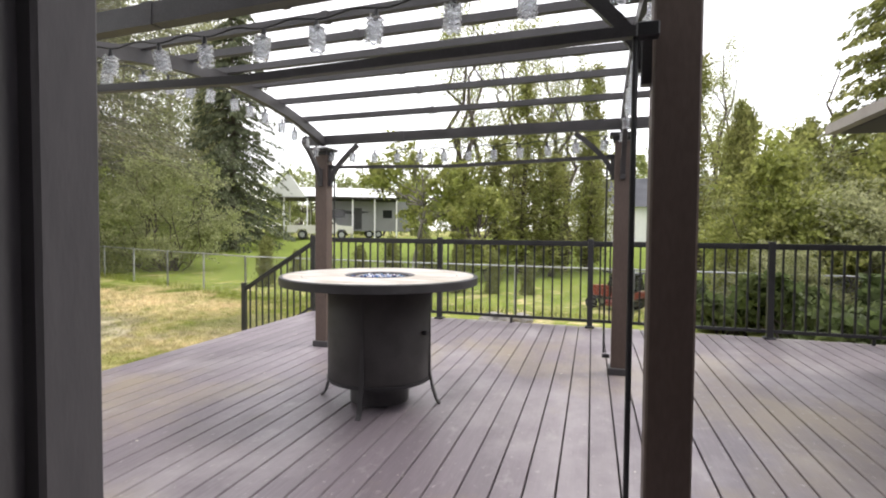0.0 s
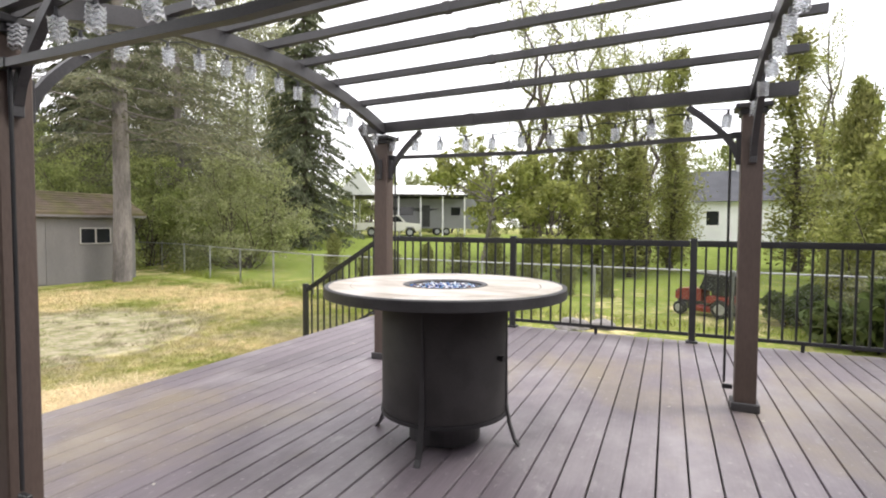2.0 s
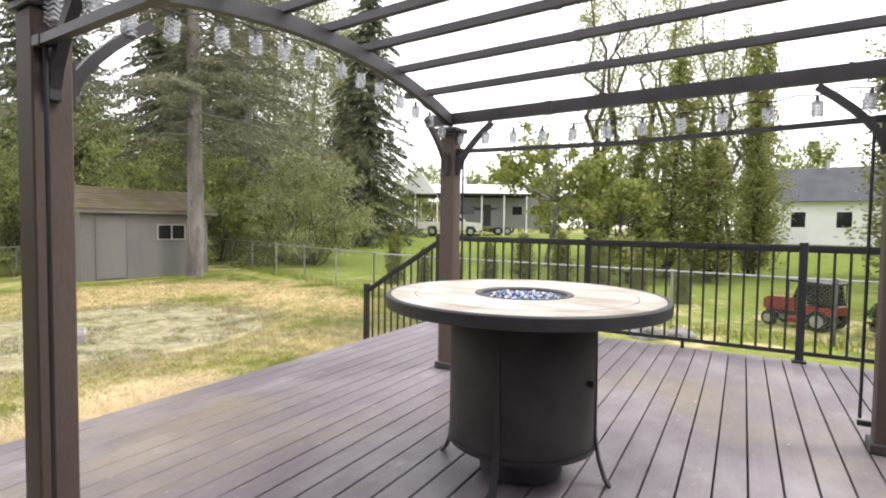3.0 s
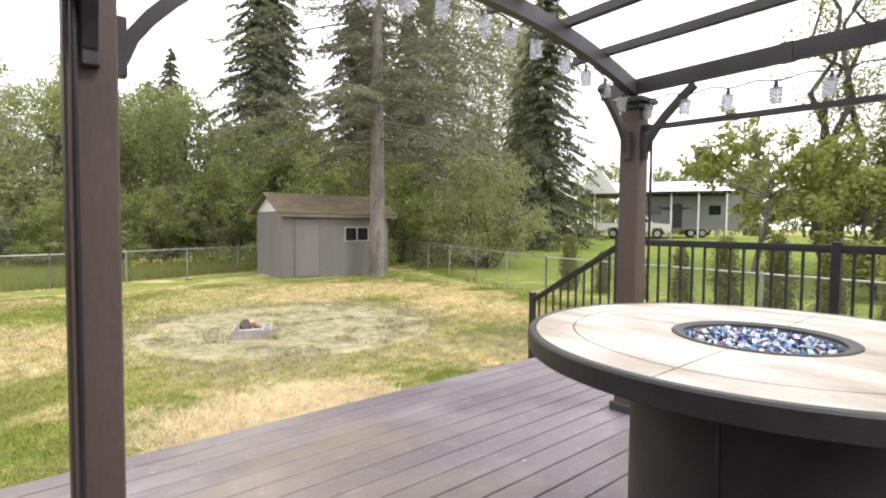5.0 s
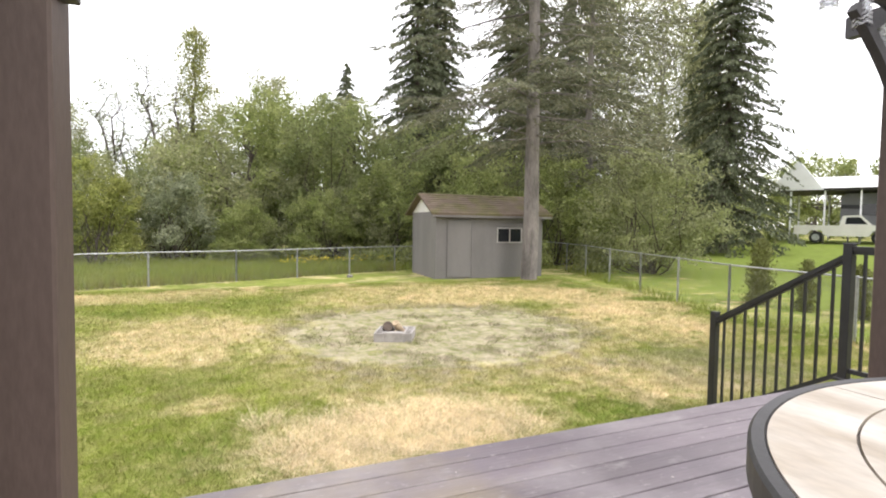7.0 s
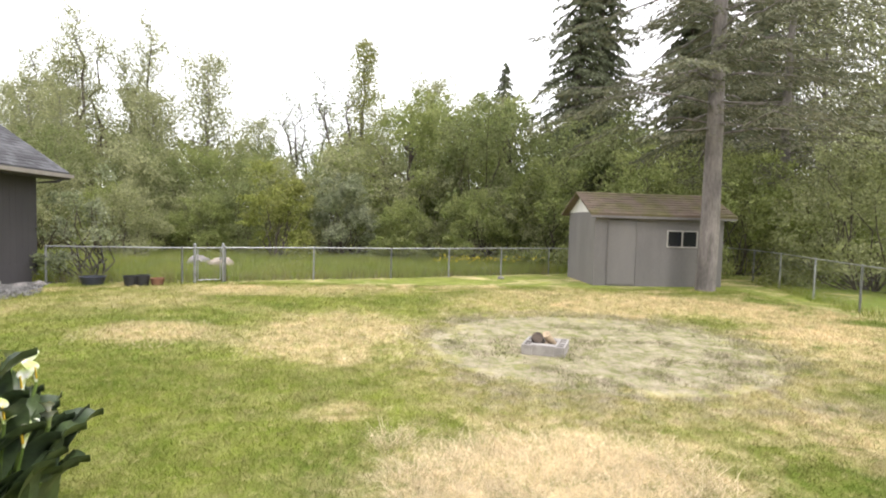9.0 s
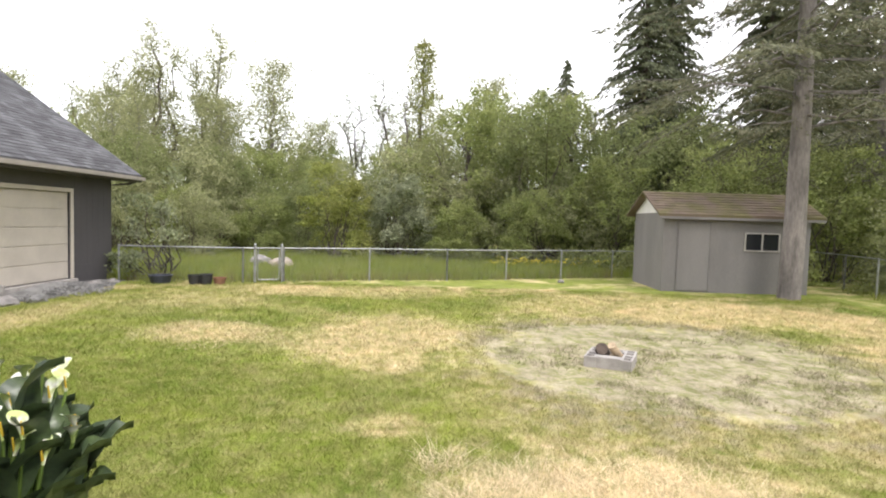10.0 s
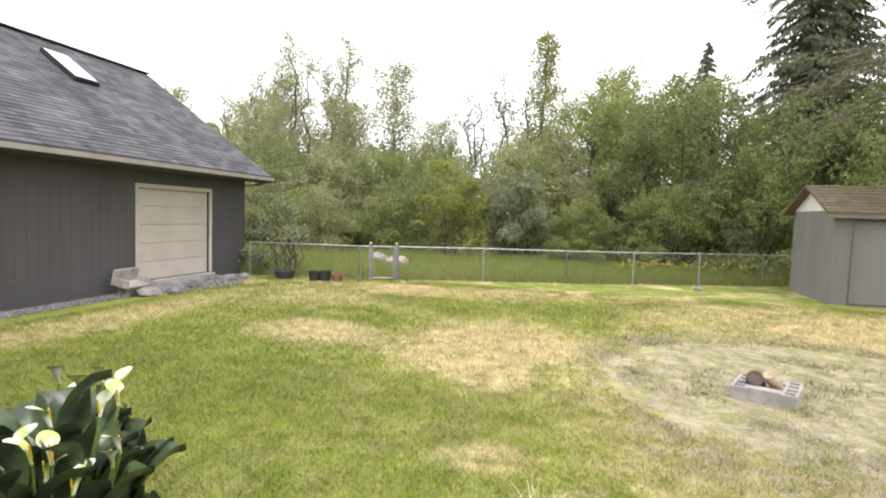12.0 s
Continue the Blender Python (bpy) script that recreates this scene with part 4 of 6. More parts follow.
def broadleaf(seed, h, r, leaf, bark, label, clumps=150, per=70, lo=0.22, size=0.16, spread=0.42, lean=0.0, round_top=True, name="tree"):
    rng = np.random.default_rng(seed)
    t = thing(name, pose(0, 0, 0), label, "tree")
    bm = bmesh.new()
    top = (rng.normal() * 0.3 + lean, rng.normal() * 0.3, h * 0.86)
    trunk = limb(rng, (0, 0, -0.3), top, 0.028 * h * 0.55 + 0.04, 0.02, bm, 0.025, 8, 9)
    shape = (lambda u: math.sin(math.pi * (0.14 + 0.80 * u)) ** 0.75) if round_top else (lambda u: 0.25 + 0.75 * math.sin(math.pi * (0.1 + 0.85 * u)))
    c, pts = clumped(rng, clumps, per, h * lo, h * 0.93, r, shape, size, spread * 0.62, 0.30)
    for k in range(0, clumps, max(1, clumps // 26)):
        zz = min(max(c[k][2] * 0.72, 0.12 * h), 0.8 * h)
        i = min(7, int(zz / (h * 0.86) * 8))
        q = trunk[i].lerp(trunk[i + 1], 0.5)
        limb(rng, q, c[k], 0.012 * h * (1 - zz / h) + 0.012, 0.006, bm, 0.07, 4, 5)
    part("trunk", bm, bark, t, smooth=True)
    leaf_part("crown", leaves(rng, pts, size, 0.55), leaf, t)
    return t


def bush(seed, h, r, leaf, label, clumps=170, per=75, size=0.14, spread=0.36, name="bush"):
    rng = np.random.default_rng(seed)
    t = thing(name, pose(0, 0, 0), label, "bush")
    c, pts = clumped(rng, clumps, per, 0.02 * h, h, r, lambda u: math.cos(u * 1.42) ** 0.55, size, spread * 0.62, 0.30)
    bm = bmesh.new()
    for k in range(0, clumps, max(1, clumps // 18)):
        limb(rng, (rng.normal() * 0.15, rng.normal() * 0.15, -0.2), c[k], 0.03, 0.006, bm, 0.07, 4, 5)
    tagged(part("stem", bm, M_BARK2, t, smooth=True), kind="stuff")
    pts[:, 2] = np.maximum(pts[:, 2], 0.03)
    leaf_part("crown", leaves(rng, pts, size, 0.55), leaf, t)
    return t


def feathery(seed, h, r, leaf, bark, label, arms=150, per=90, lo=0.10, size=0.12, rise=1.1, sag=0.0, name="tree", category="tree", lumps=3.0, power=0.55):
    """An upright tree: branches rise from the stem, each carrying a loose spray of leaf, with gaps between."""
    rng = np.random.default_rng(seed)
    t = thing(name, pose(0, 0, 0), label, category)
    bm = bmesh.new()
    stem = limb(rng, (0, 0, -0.3), (rng.normal() * 0.02 * h, rng.normal() * 0.02 * h, h * 0.97), 0.011 * h + 0.03, 0.012, bm, 0.006, 12, 8)
    pts = []
    ph = rng.random(3) * 6.28
    for k in range(arms):
        u = lo + (1 - lo) * (k + rng.random()) / arms
        i = min(11, int(u * 12))
        o = np.array(stem[i].lerp(stem[i + 1], u * 12 - i))
        a = rng.random() * 2 * math.pi
        wide = (1 - u) ** power * (0.72 + 0.28 * math.sin(lumps * 6.28 * u + ph[0] + math.cos(a + ph[1])))
        ln = r * wide * (0.45 + 0.75 * rng.random()) + 0.10 * r
        e = o + np.array([ln * math.cos(a), ln * math.sin(a), ln * rise * (0.5 + 0.8 * rng.random())])
        m = (o + e) / 2 + np.array([0, 0, -0.12 * ln]) + rng.normal(size=3) * 0.07 * ln
        if k % 2 == 0:
            tube([tuple((1 - q) ** 2 * o + 2 * q * (1 - q) * m + q * q * e) for q in (0, 0.35, 0.7, 1.0)], [0.008 + 0.010 * ln, 0.007 + 0.006 * ln, 0.008, 0.003], 4, bm, cap=False)
        n = int(per * (0.4 + 0.6 * ln / r))
        q = (0.15 + 0.9 * rng.random(n) ** 0.8)[:, None]
        p = (1 - q) ** 2 * o + 2 * q * (1 - q) * m + q * q * e
        w = (0.09 + 0.17 * ln * np.sin(np.clip(q, 0, 1) * 2.9))
        p = p + rng.normal(size=(n, 3)) * w
        p[:, 2] -= sag * np.abs(rng.normal(size=n)) * w[:, 0]
        pts.append(p)
    part("trunk", bm, bark, t, smooth=True)
    leaf_part("crown", leaves(rng, np.concatenate(pts), size, 0.55), leaf, t)
    return t


def sparse_tree(seed, h, r, leaf, label, forks=3, twigs=90, per=26, size=0.13):
    """A tall half-bare tree: rising stems, many fine twigs, thin leaf."""
    rng = np.random.default_rng(seed)
    t = thing("tree", pose(0, 0, 0), label, "tree")
    bm = bmesh.new()
    pts = []
    for f in range(forks):
        a = 2 * math.pi * f / forks + rng.random()
        tip = (r * 0.35 * math.cos(a), r * 0.35 * math.sin(a), h * (0.82 + 0.18 * rng.random()))
        st = limb(rng, (0.1 * math.cos(a), 0.1 * math.sin(a), -0.3), tip, 0.012 * h + 0.03, 0.012, bm, 0.02, 10, 7)
        for k in range(twigs // forks):
            u = 0.25 + 0.75 * rng.random()
            i = min(9, int(u * 10))
            q = st[i].lerp(st[i + 1], u * 10 - i)
            b = rng.random() * 2 * math.pi
            ln = r * (0.35 + 0.65 * rng.random()) * (1.15 - u * 0.75)
            e = q + Vector((ln * math.cos(b), ln * math.sin(b), ln * (0.6 + 0.7 * rng.random())))
            tw = limb(rng, q, e, 0.018, 0.005, bm, 0.06, 4, 4)
            for w in tw[1:]:
                pts.append(np.array(w) + rng.normal(size=(per // 4, 3)) * 0.22)
    part("trunk", bm, M_BARK2, t, smooth=True)
    leaf_part("crown", leaves(rng, np.concatenate(pts), size, 0.55), leaf, t)
    return t


def conifer(seed, h, r, leaf, bark, label, base=0.08, levels=34, arms=7, per=34, size=0.34, wide=0.28, droop=0.5, trunk_r=None, power=0.85, gaps=0.12):
    rng = np.random.default_rng(seed)
    t = thing("conifer_tree", pose(0, 0, 0), label, "tree")
    bm = bmesh.new()
    r0 = trunk_r or 0.012 * h + 0.05
    limb(rng, (0, 0, -0.3), (0, 0, h), r0, 0.02, bm, 0.002, 10, 12)
    cs, ds = [], []
    for k in range(levels):
        for j in range(arms):
            if rng.random() < gaps:
                continue
            u = min(0.995, (k + rng.random()) / levels)
            z = h * (base + (1 - base) * u)
            a = 2 * math.pi * (j + rng.random()) / arms + k
            ln = r * (1 - u) ** power * (0.45 + 0.75 * rng.random()) + 0.15
            tip = np.array([ln * math.cos(a), ln * math.sin(a), z - droop * ln * 0.35])
            o = np.array([0, 0, z])
            mid = (o + tip) / 2 + np.array([0, 0, 0.08 * ln]) + rng.normal(size=3) * 0.09 * ln
            if ln > 0.8:
                tube([tuple((1 - q) ** 2 * o + 2 * q * (1 - q) * mid + q * q * tip + rng.normal(size=3) * 0.02 * ln * (0 < q < 1)) for q in (0, 0.2, 0.4, 0.6, 0.8, 1.0)], [0.012 + 0.006 * ln, 0.011 + 0.005 * ln, 0.010 + 0.003 * ln, 0.009, 0.007, 0.004], 4, bm, cap=False)
            n = int(per * (0.35 + ln / r))
            s = rng.random(n) ** 0.7
            p = (1 - s)[:, None] ** 2 * o + 2 * (s * (1 - s))[:, None] * mid + (s ** 2)[:, None] * tip
            side = np.array([-math.sin(a), math.cos(a), 0])
            off = (rng.random(n) - 0.5) * 0.55 * ln * (0.25 + 0.75 * s * (1.3 - s))
            p = p + side * off[:, None] + np.array([0, 0, -1]) * (np.abs(off) * 0.35 + rng.random(n) * 0.14)[:, None]
            cs.append(p)
            ds.append(np.tile((tip - o) / ln, (n, 1)) + side * np.sign(off)[:, None] * 0.8)
    part("trunk", bm, bark, t, smooth=True)
    leaf_part("crown", leaves(rng, np.concatenate(cs), size, wide, droop, np.concatenate(ds), 0.3), leaf, t)
    return t


def column(seed, h, r, leaf, label, clumps=170, per=60, size=0.16, name="columnar_tree"):
    rng = np.random.default_rng(seed)
    t = thing(name, pose(0, 0, 0), label, "tree")
    bm = bmesh.new()
    limb(rng, (0, 0, -0.2), (0, 0, h * 0.95), 0.012 * h + 0.02, 0.01, bm, 0.004, 6, 8)
    part("trunk", bm, M_BARK2, t, smooth=True)
    c, pts = clumped(rng, clumps, per, 0.03 * h, h, r, lambda u: (1 - u) ** 0.45 * (0.75 + 0.25 * math.sin(17 * u)), size, 0.10 * r + 0.06)
    d = np.repeat(np.stack([c[:, 0], c[:, 1], np.full(len(c), r * 1.4)], 1), per, 0)
    d /= np.linalg.norm(d, axis=1, keepdims=True)
    leaf_part("crown", leaves(rng, pts, size, 0.4, 0, d, 0.5), leaf, t)
    return t


def put(proto, x, y, s=1.0, turn=0.0, sz=None, group="", label=""):
    """A copy of a plant at a place on the ground."""
    m = Matrix.Translation((x, y, ground_z(x, y))) @ Matrix.Rotation(turn, 4, "Z") @ Matrix.Diagonal((s, s, sz or s, 1))
    ob = copy_thing(proto, m)
    return tagged(ob, label=label, group=group)


def move(ob, x, y, turn=0.0, s=1.0, sz=None):
    ob.matrix_world = Matrix.Translation((x, y, ground_z(x, y))) @ Matrix.Rotation(turn, 4, "Z") @ Matrix.Diagonal((s, s, sz or s, 1))
    return ob


def plant_woods():
    w = "woods behind the back fence"
    round_tree = broadleaf(1, 7.6, 3.4, L_MID, M_BARK2, "round-crowned leafy tree at the wood's edge", 210, 105, 0.05, 0.13, 0.45)
    tagged(move(round_tree, -28.0, 2.8), group=w)
    tall = feathery(2, 11.0, 3.7, L_OLIVE, M_BARK, "tall olive-green tree in the woods", 180, 120, 0.06, 0.135, 0.8, 0.5, power=0.35)
    tagged(move(tall, -34.2, -8.8), group=w)
    dark = bush(3, 6.4, 3.3, L_DARK, "dense dark green thicket at the wood's edge", 215, 100, 0.13, 0.45, "thicket")
    tagged(move(dark, -25.8, 6.4), group=w)
    mid = bush(4, 4.4, 2.7, L_MID, "mid-green leafy bush behind the fence", 185, 90, 0.115, 0.39)
    tagged(move(mid, -22.6, 12.0), group=w)
    olive = bush(5, 5.2, 2.9, L_OLIVE, "grey-green leafy bush behind the fence", 185, 90, 0.12, 0.43)
    tagged(move(olive, -27.6, 0.4), group=w)
    bright = bush(6, 3.5, 1.7, L_BRIGHT, "bright yellow-green shrub behind the fence", 130, 100, 0.10, 0.30)
    tagged(move(bright, -23.4, -2.5), group=w)
    pale = bush(7, 3.6, 1.7, L_PALE, "silvery pale-leaved shrub behind the fence", 130, 100, 0.095, 0.30)
    tagged(move(pale, -24.9, -0.2), group=w)
    bare = sparse_tree(8, 13.5, 2.3, L_OLIVE, "tall tree with thin spring leaf and bare twigs", 3, 150, 84, 0.125)
    tagged(move(bare, -34.2, -15.7), group=w)
    bare2 = sparse_tree(9, 10.5, 2.2, L_PALE, "slender half-bare tree with fine twigs", 2, 90, 26)
    tagged(move(bare2, -36.3, -4.5), group=w)
    for p, x, y, s, a in ((bare, -35.2, -13.4, 1.0, 1.2), (bare2, -35.2, -21.0, 1.0, 2.0), (bare2, -36.0, -1.7, 1.12, 0.7), (bare, -33.8, -17.6, 0.9, 3.0), (bare2, -37.0, -3.2, 0.95, 4.0),
                          (bare2, -38.0, 3.5, 1.1, 5.0), (bare2, -41.0, -18.5, 1.0, 0.3), (bare2, -40.5, -6.5, 0.9, 2.2)):
        put(p, x, y, s, a, group=w)
    for p, x, y, s, a in ((tall, -28.5, -13.6, 0.68, 0.4), (tall, -31.5, -10.9, 0.72, 2.1), (tall, -38.0, -7.0, 0.74, 1.4), (tall, -34.5, -12.0, 0.80, 3.2), (tall, -31.5, -17.0, 0.80, 5.0),
                          (tall, -37.0, 4.6, 1.0, 0.9), (tall, -38.6, 8.5, 0.92, 4.1), (tall, -36.0, 1.5, 0.78, 1.9), (tall, -34.0, -19.5, 0.8, 2.6), (tall, -33.5, -24.5, 0.9, 1.0),
                          (round_tree, -29.6, 5.6, 1.1, 1.3), (round_tree, -31.5, 8.8, 1.12, 2.6), (round_tree, -33.0, -1.0, 0.78, 4.4), (round_tree, -30.0, -5.2, 0.62, 0.2), (round_tree, -36.5, -10.5, 0.85, 0.6),
                          (round_tree, -31.0, -14.5, 0.78, 2.9), (round_tree, -30.5, -8.2, 0.70, 5.1), (round_tree, -31.0, -21.0, 0.9, 3.9), (round_tree, -40.0, 0.0, 1.0, 3.3),
                          (dark, -26.2, 9.6, 0.95, 2.0), (dark, -28.0, 12.8, 1.05, 1.0), (dark, -30.2, -1.9, 0.62, 2.3), (dark, -27.4, -7.6, 0.60, 4.3), (dark, -28.6, -10.0, 0.7, 0.8), (dark, -25.5, -13.0, 0.75, 3.0),
                          (dark, -32.5, 4.0, 0.9, 5.2), (dark, -26.0, -4.6, 0.5, 1.1), (dark, -26.5, -17.5, 0.8, 2.4), (dark, -32.0, -5.5, 0.8, 2.4),
                          (mid, -23.6, 8.6, 0.9, 1.5), (mid, -24.5, 14.6, 1.1, 3.6), (mid, -21.0, 15.5, 1.0, 0.5), (mid, -23.2, 5.6, 0.62, 2.8), (mid, -25.4, -6.0, 0.55, 5.5), (mid, -24.4, -9.2, 0.6, 3.0), (mid, -24.0, 2.6, 0.55, 4.0),
                          (olive, -27.0, -9.0, 0.9, 1.0), (olive, -26.6, 3.8, 0.8, 3.1), (olive, -28.4, -3.4, 0.8, 2.2), (olive, -22.5, -7.6, 0.5, 2.0), (olive, -24.0, -11.6, 0.7, 0.4), (olive, -24.8, 7.4, 0.7, 5.2)):
        put(p, x, y, s, a, group=w)
    # sapling with silvery leaf beside the garage
    sap = bush(10, 2.75, 1.05, L_PALE, "young silvery-leaved tree by the garage corner", 70, 34, 0.09, 0.20, "young_tree")
    move(sap, -16.0, -5.45)
    # firs
    fir = conifer(11, 19.0, 4.4, L_FIR, M_BARK2, "tall dark fir with drooping branches", 0.05, 46, 9, 185, 0.19, 0.42, 1.0, None, 0.70, 0.14)
    tagged(move(fir, -22.7, 27.8, 0, 0.86, 1.0), group=w)
    for x, y, s, a in ((-29.8, 11.9, 0.92, 1.0), (-32.5, 14.2, 1.0, 2.0), (-30.5, 18.5, 0.95, 4.1), (-27.5, 20.5, 0.8, 5.0), (-34.0, 22.0, 1.05, 0.5)):
        put(fir, x, y, s, a, group=w)
    young = feathery(12, 12.0, 3.4, L_CEDAR, M_BARK2, "young yellow-green pointed tree above the woods", 260, 80, 0.06, 0.12, 0.35, 0.2, power=1.0)
    tagged(move(young, -38.9, -0.4, 0, 1.5, 1.2), group=w)
    put(fir, -52.0, 12.3, 0.9, 0.0, group=w)
    # the bare-stemmed pine beside the shed
    pine = conifer(13, 21.0, 4.8, L_PINE, M_BARK, "tall grey-trunked pine with thin high branches beside the shed", 0.20, 34, 6, 470, 0.14, 0.24, 0.45, 0.28, 0.30, 0.30)
    move(pine, -15.95, 11.05)
    put(pine, -21.5, 17.5, 0.86, 1.3, label="tall pine with thin high branches beyond the fence")
    for x, y, s, a in ((-26.4, 23.2, 1.55, 0.3), (-27.7, 27.7, 1.7, 2.0), (-28.9, 32.1, 1.45, 4.4), (-29.8, 23.7, 1.5, 1.1)):
        put(tall, x, y, 1.05, a, s, group=w, label="tall thin-leaved tree rising behind the shed")
    # behind the side fence
    apple = bush(14, 4.3, 3.0, leaf_mat("apple_leaf", (0.275, 0.300, 0.130), second=(0.350, 0.360, 0.200)), "wide round-headed fruit tree beyond the fence", 210, 85, 0.105, 0.36, "fruit_tree")
    move(apple, -16.6, 16.6)
    put(apple, -19.6, 17.8, 0.9, 2.0)
    put(mid, -26.0, 18.5, 1.2, 1.0)
    put(mid, -23.5, 21.5, 1.2, 4.0)
    put(tall, -26.0, 25.0, 0.8, 1.0)
    for x, y, s, a in ((-27.2, 33.6, 0.8, 0.6), (-28.6, 36.4, 0.95, 2.2), (-25.6, 31.0, 0.62, 4.0)):
        put(mid, x, y, s, a, group=w)
    put(tall, -29.0, 33.0, 0.9, 2.0)
    put(bare, -27.7, 31.4, 1.4, 0.4)


plant_woods()


def plant_side():
    maple = broadleaf(21, 5.6, 3.3, L_BRIGHT, M_BARK, "young maple with bright spring leaves", 120, 60, 0.36, 0.20, 0.34)
    move(maple, -8.2, 22.5)
    small = broadleaf(22, 3.3, 1.5, L_BRIGHT, M_BARK2, "small bright-leaved tree beyond the fence", 70, 55, 0.10, 0.16, 0.26)
    move(small, -3.9, 18.6)
    cyp = feathery(23, 9.5, 0.98, L_CEDAR, M_BARK2, "tall narrow poplar clothed in leaf to the ground", 200, 55, 0.02, 0.13, 1.9, 0.0, "columnar_tree", "tree", 7.0)
    g = "row of narrow upright trees"
    tagged(move(cyp, -3.1, 21.0, 0, 1.25, 0.82), group=g)
    for x, y, s, sz, a in ((-0.9, 27.0, 0.85, 1.22, 1.0), (-0.35, 27.2, 0.8, 1.26, 2.0), (3.7, 24.4, 1.2, 1.18, 3.0), (-4.4, 22.2, 1.0, 0.72, 4.0), (-1.9, 20.4, 0.9, 0.6, 5.0), (4.7, 21.6, 1.0, 0.68, 0.5), (6.2, 19.4, 1.0, 0.60, 1.5), (-0.6, 23.2, 0.9, 0.75, 1.1)):
        put(cyp, x, y, s, a, sz, group=g)
    alder = sparse_tree(24, 14.5, 2.6, L_BRIGHT, "tall slender alder with thin bright leaf", 4, 130, 64, 0.125)
    move(alder, -7.2, 27.0)
    put(alder, -2.6, 23.9, 0.72, 1.0)
    put(alder, -1.6, 22.4, 0.62, 2.4)
    put(alder, -5.0, 29.0, 0.95, 3.1)
    cone = column(34, 5.3, 0.85, L_CEDAR, "dense conical arborvitae beyond the railing", 260, 90, 0.10, "conical_tree")
    move(cone, 3.75, 16.6)
    put(cone, 5.15, 16.2, 1.05, 2.0, 0.88)
    snag = sparse_tree(25, 10.5, 1.0, L_OLIVE, "bare dead snag among the trees", 1, 24, 4)
    move(snag, 8.4, 24.7)
    cedar = conifer(26, 9.6, 3.0, L_CEDAR, M_BARK2, "broad dark cedar beyond the railing", 0.03, 30, 9, 120, 0.17, 0.40, 0.7)
    move(cedar, 6.9, 15.6)
    put(cedar, 9.4, 18.0, 1.0, 2.0)
    put(cedar, 10.5, 14.0, 1.0, 4.0)
    thick = bush(27, 4.2, 2.3, L_OLIVE, "overgrown mixed shrubbery beyond the railing", 190, 80, 0.11, 0.38, "shrubbery")
    move(thick, 4.7, 15.0, 0, 0.9, 0.8)
    h = "shrubs beyond the railing"
    lit = bush(33, 3.6, 1.9, L_BRIGHT, "yellow-green shrub among the shrubbery", 150, 80, 0.11, 0.38, "shrubbery")
    move(lit, 4.1, 13.6)
    for x, y, s, a in ((5.8, 14.2, 1.05, 1.0), (3.0, 12.9, 0.7, 2.0), (7.4, 12.2, 0.8, 4.0), (4.9, 17.6, 1.2, 3.0)):
        put(lit, x, y, s, a, group=h)
    for x, y, s, sz, a in ((6.0, 15.6, 1.1, 0.9, 1.0), (4.6, 12.4, 0.9, 0.78, 2.0), (6.6, 13.0, 1.0, 0.9, 3.0), (3.4, 11.2, 0.55, 0.45, 5.0), (5.6, 10.6, 0.7, 0.6, 0.6), (8.4, 11.4, 1.0, 0.9, 1.8), (6.6, 17.6, 1.1, 1.2, 0.2)):
        put(thick, x, y, s, a, sz, group=h)
    fern = bush(28, 0.9, 0.9, leaf_mat("undergrowth_leaf", (0.10, 0.135, 0.048), second=(0.145, 0.175, 0.07)), "low broad-leaved undergrowth by the fence", 60, 40, 0.24, 0.16, "undergrowth")
    move(fern, 3.1, 9.6)
    for x, y, s in ((2.4, 10.4, 0.8), (4.0, 9.4, 1.0), (5.0, 9.0, 0.9), (1.9, 12.2, 0.7), (6.2, 9.2, 1.0)):
        put(fern, x, y, s, x, group=h)
    arb = column(29, 1.45, 0.30, L_ARB, "small clipped arborvitae in a row", 130, 55, 0.065, "arborvitae")
    a = "row of small arborvitae"
    tagged(move(arb, -9.8, 13.6), group=a)
    for k in range(1, 9):
        put(arb, -9.8 + 0.98 * k, 13.6 + 0.16 * k + 0.05 * math.sin(k * 3), 0.9 + 0.2 * math.sin(k * 5.3), k, group=a)
    # far tree line that closes the distance
    far = broadleaf(30, 9.0, 4.2, L_MID, M_BARK2, "leafy tree in the far tree line", 130, 60, 0.03, 0.30, 0.7)
    move(far, -40.0, 62.0)
    f = "far tree line"
    for k, (x, y, s) in enumerate(((-48, 58, 0.9), (-33, 66, 0.8), (-26, 68, 0.85), (-19, 70, 0.9), (-12, 68, 0.8), (-5, 62, 1.0), (3, 60, 1.0), (11, 56, 1.1), (19, 50, 1.1), (26, 42, 1.2), (-55, 50, 1.0), (-58, 42, 1.1),
                                   (-44, 48, 0.8), (-36, 36, 0.7), (-42, 40, 0.8), (-47, 33, 1.0), (-48, 25, 1.1), (-46, 17, 1.1), (-46, 8, 1.0), (-47, -1, 1.0), (-47, -10, 0.9), (-45, -19, 0.9), (-42, -28, 1.0), (-36, -35, 1.1), (17, 26, 1.0), (13, 20, 0.8), (-35.4, 50.0, 0.72), (-32.0, 52.5, 0.8), (-28.5, 54.0, 0.76), (-25.0, 56.0, 0.8), (-21.0, 57.5, 0.82), (-17.0, 58.0, 0.8))):
        put(far, x, y, s, k * 1.3, group=f)
    put(alder, 6.0, 33.0, 0.8, 1.0)


plant_side()


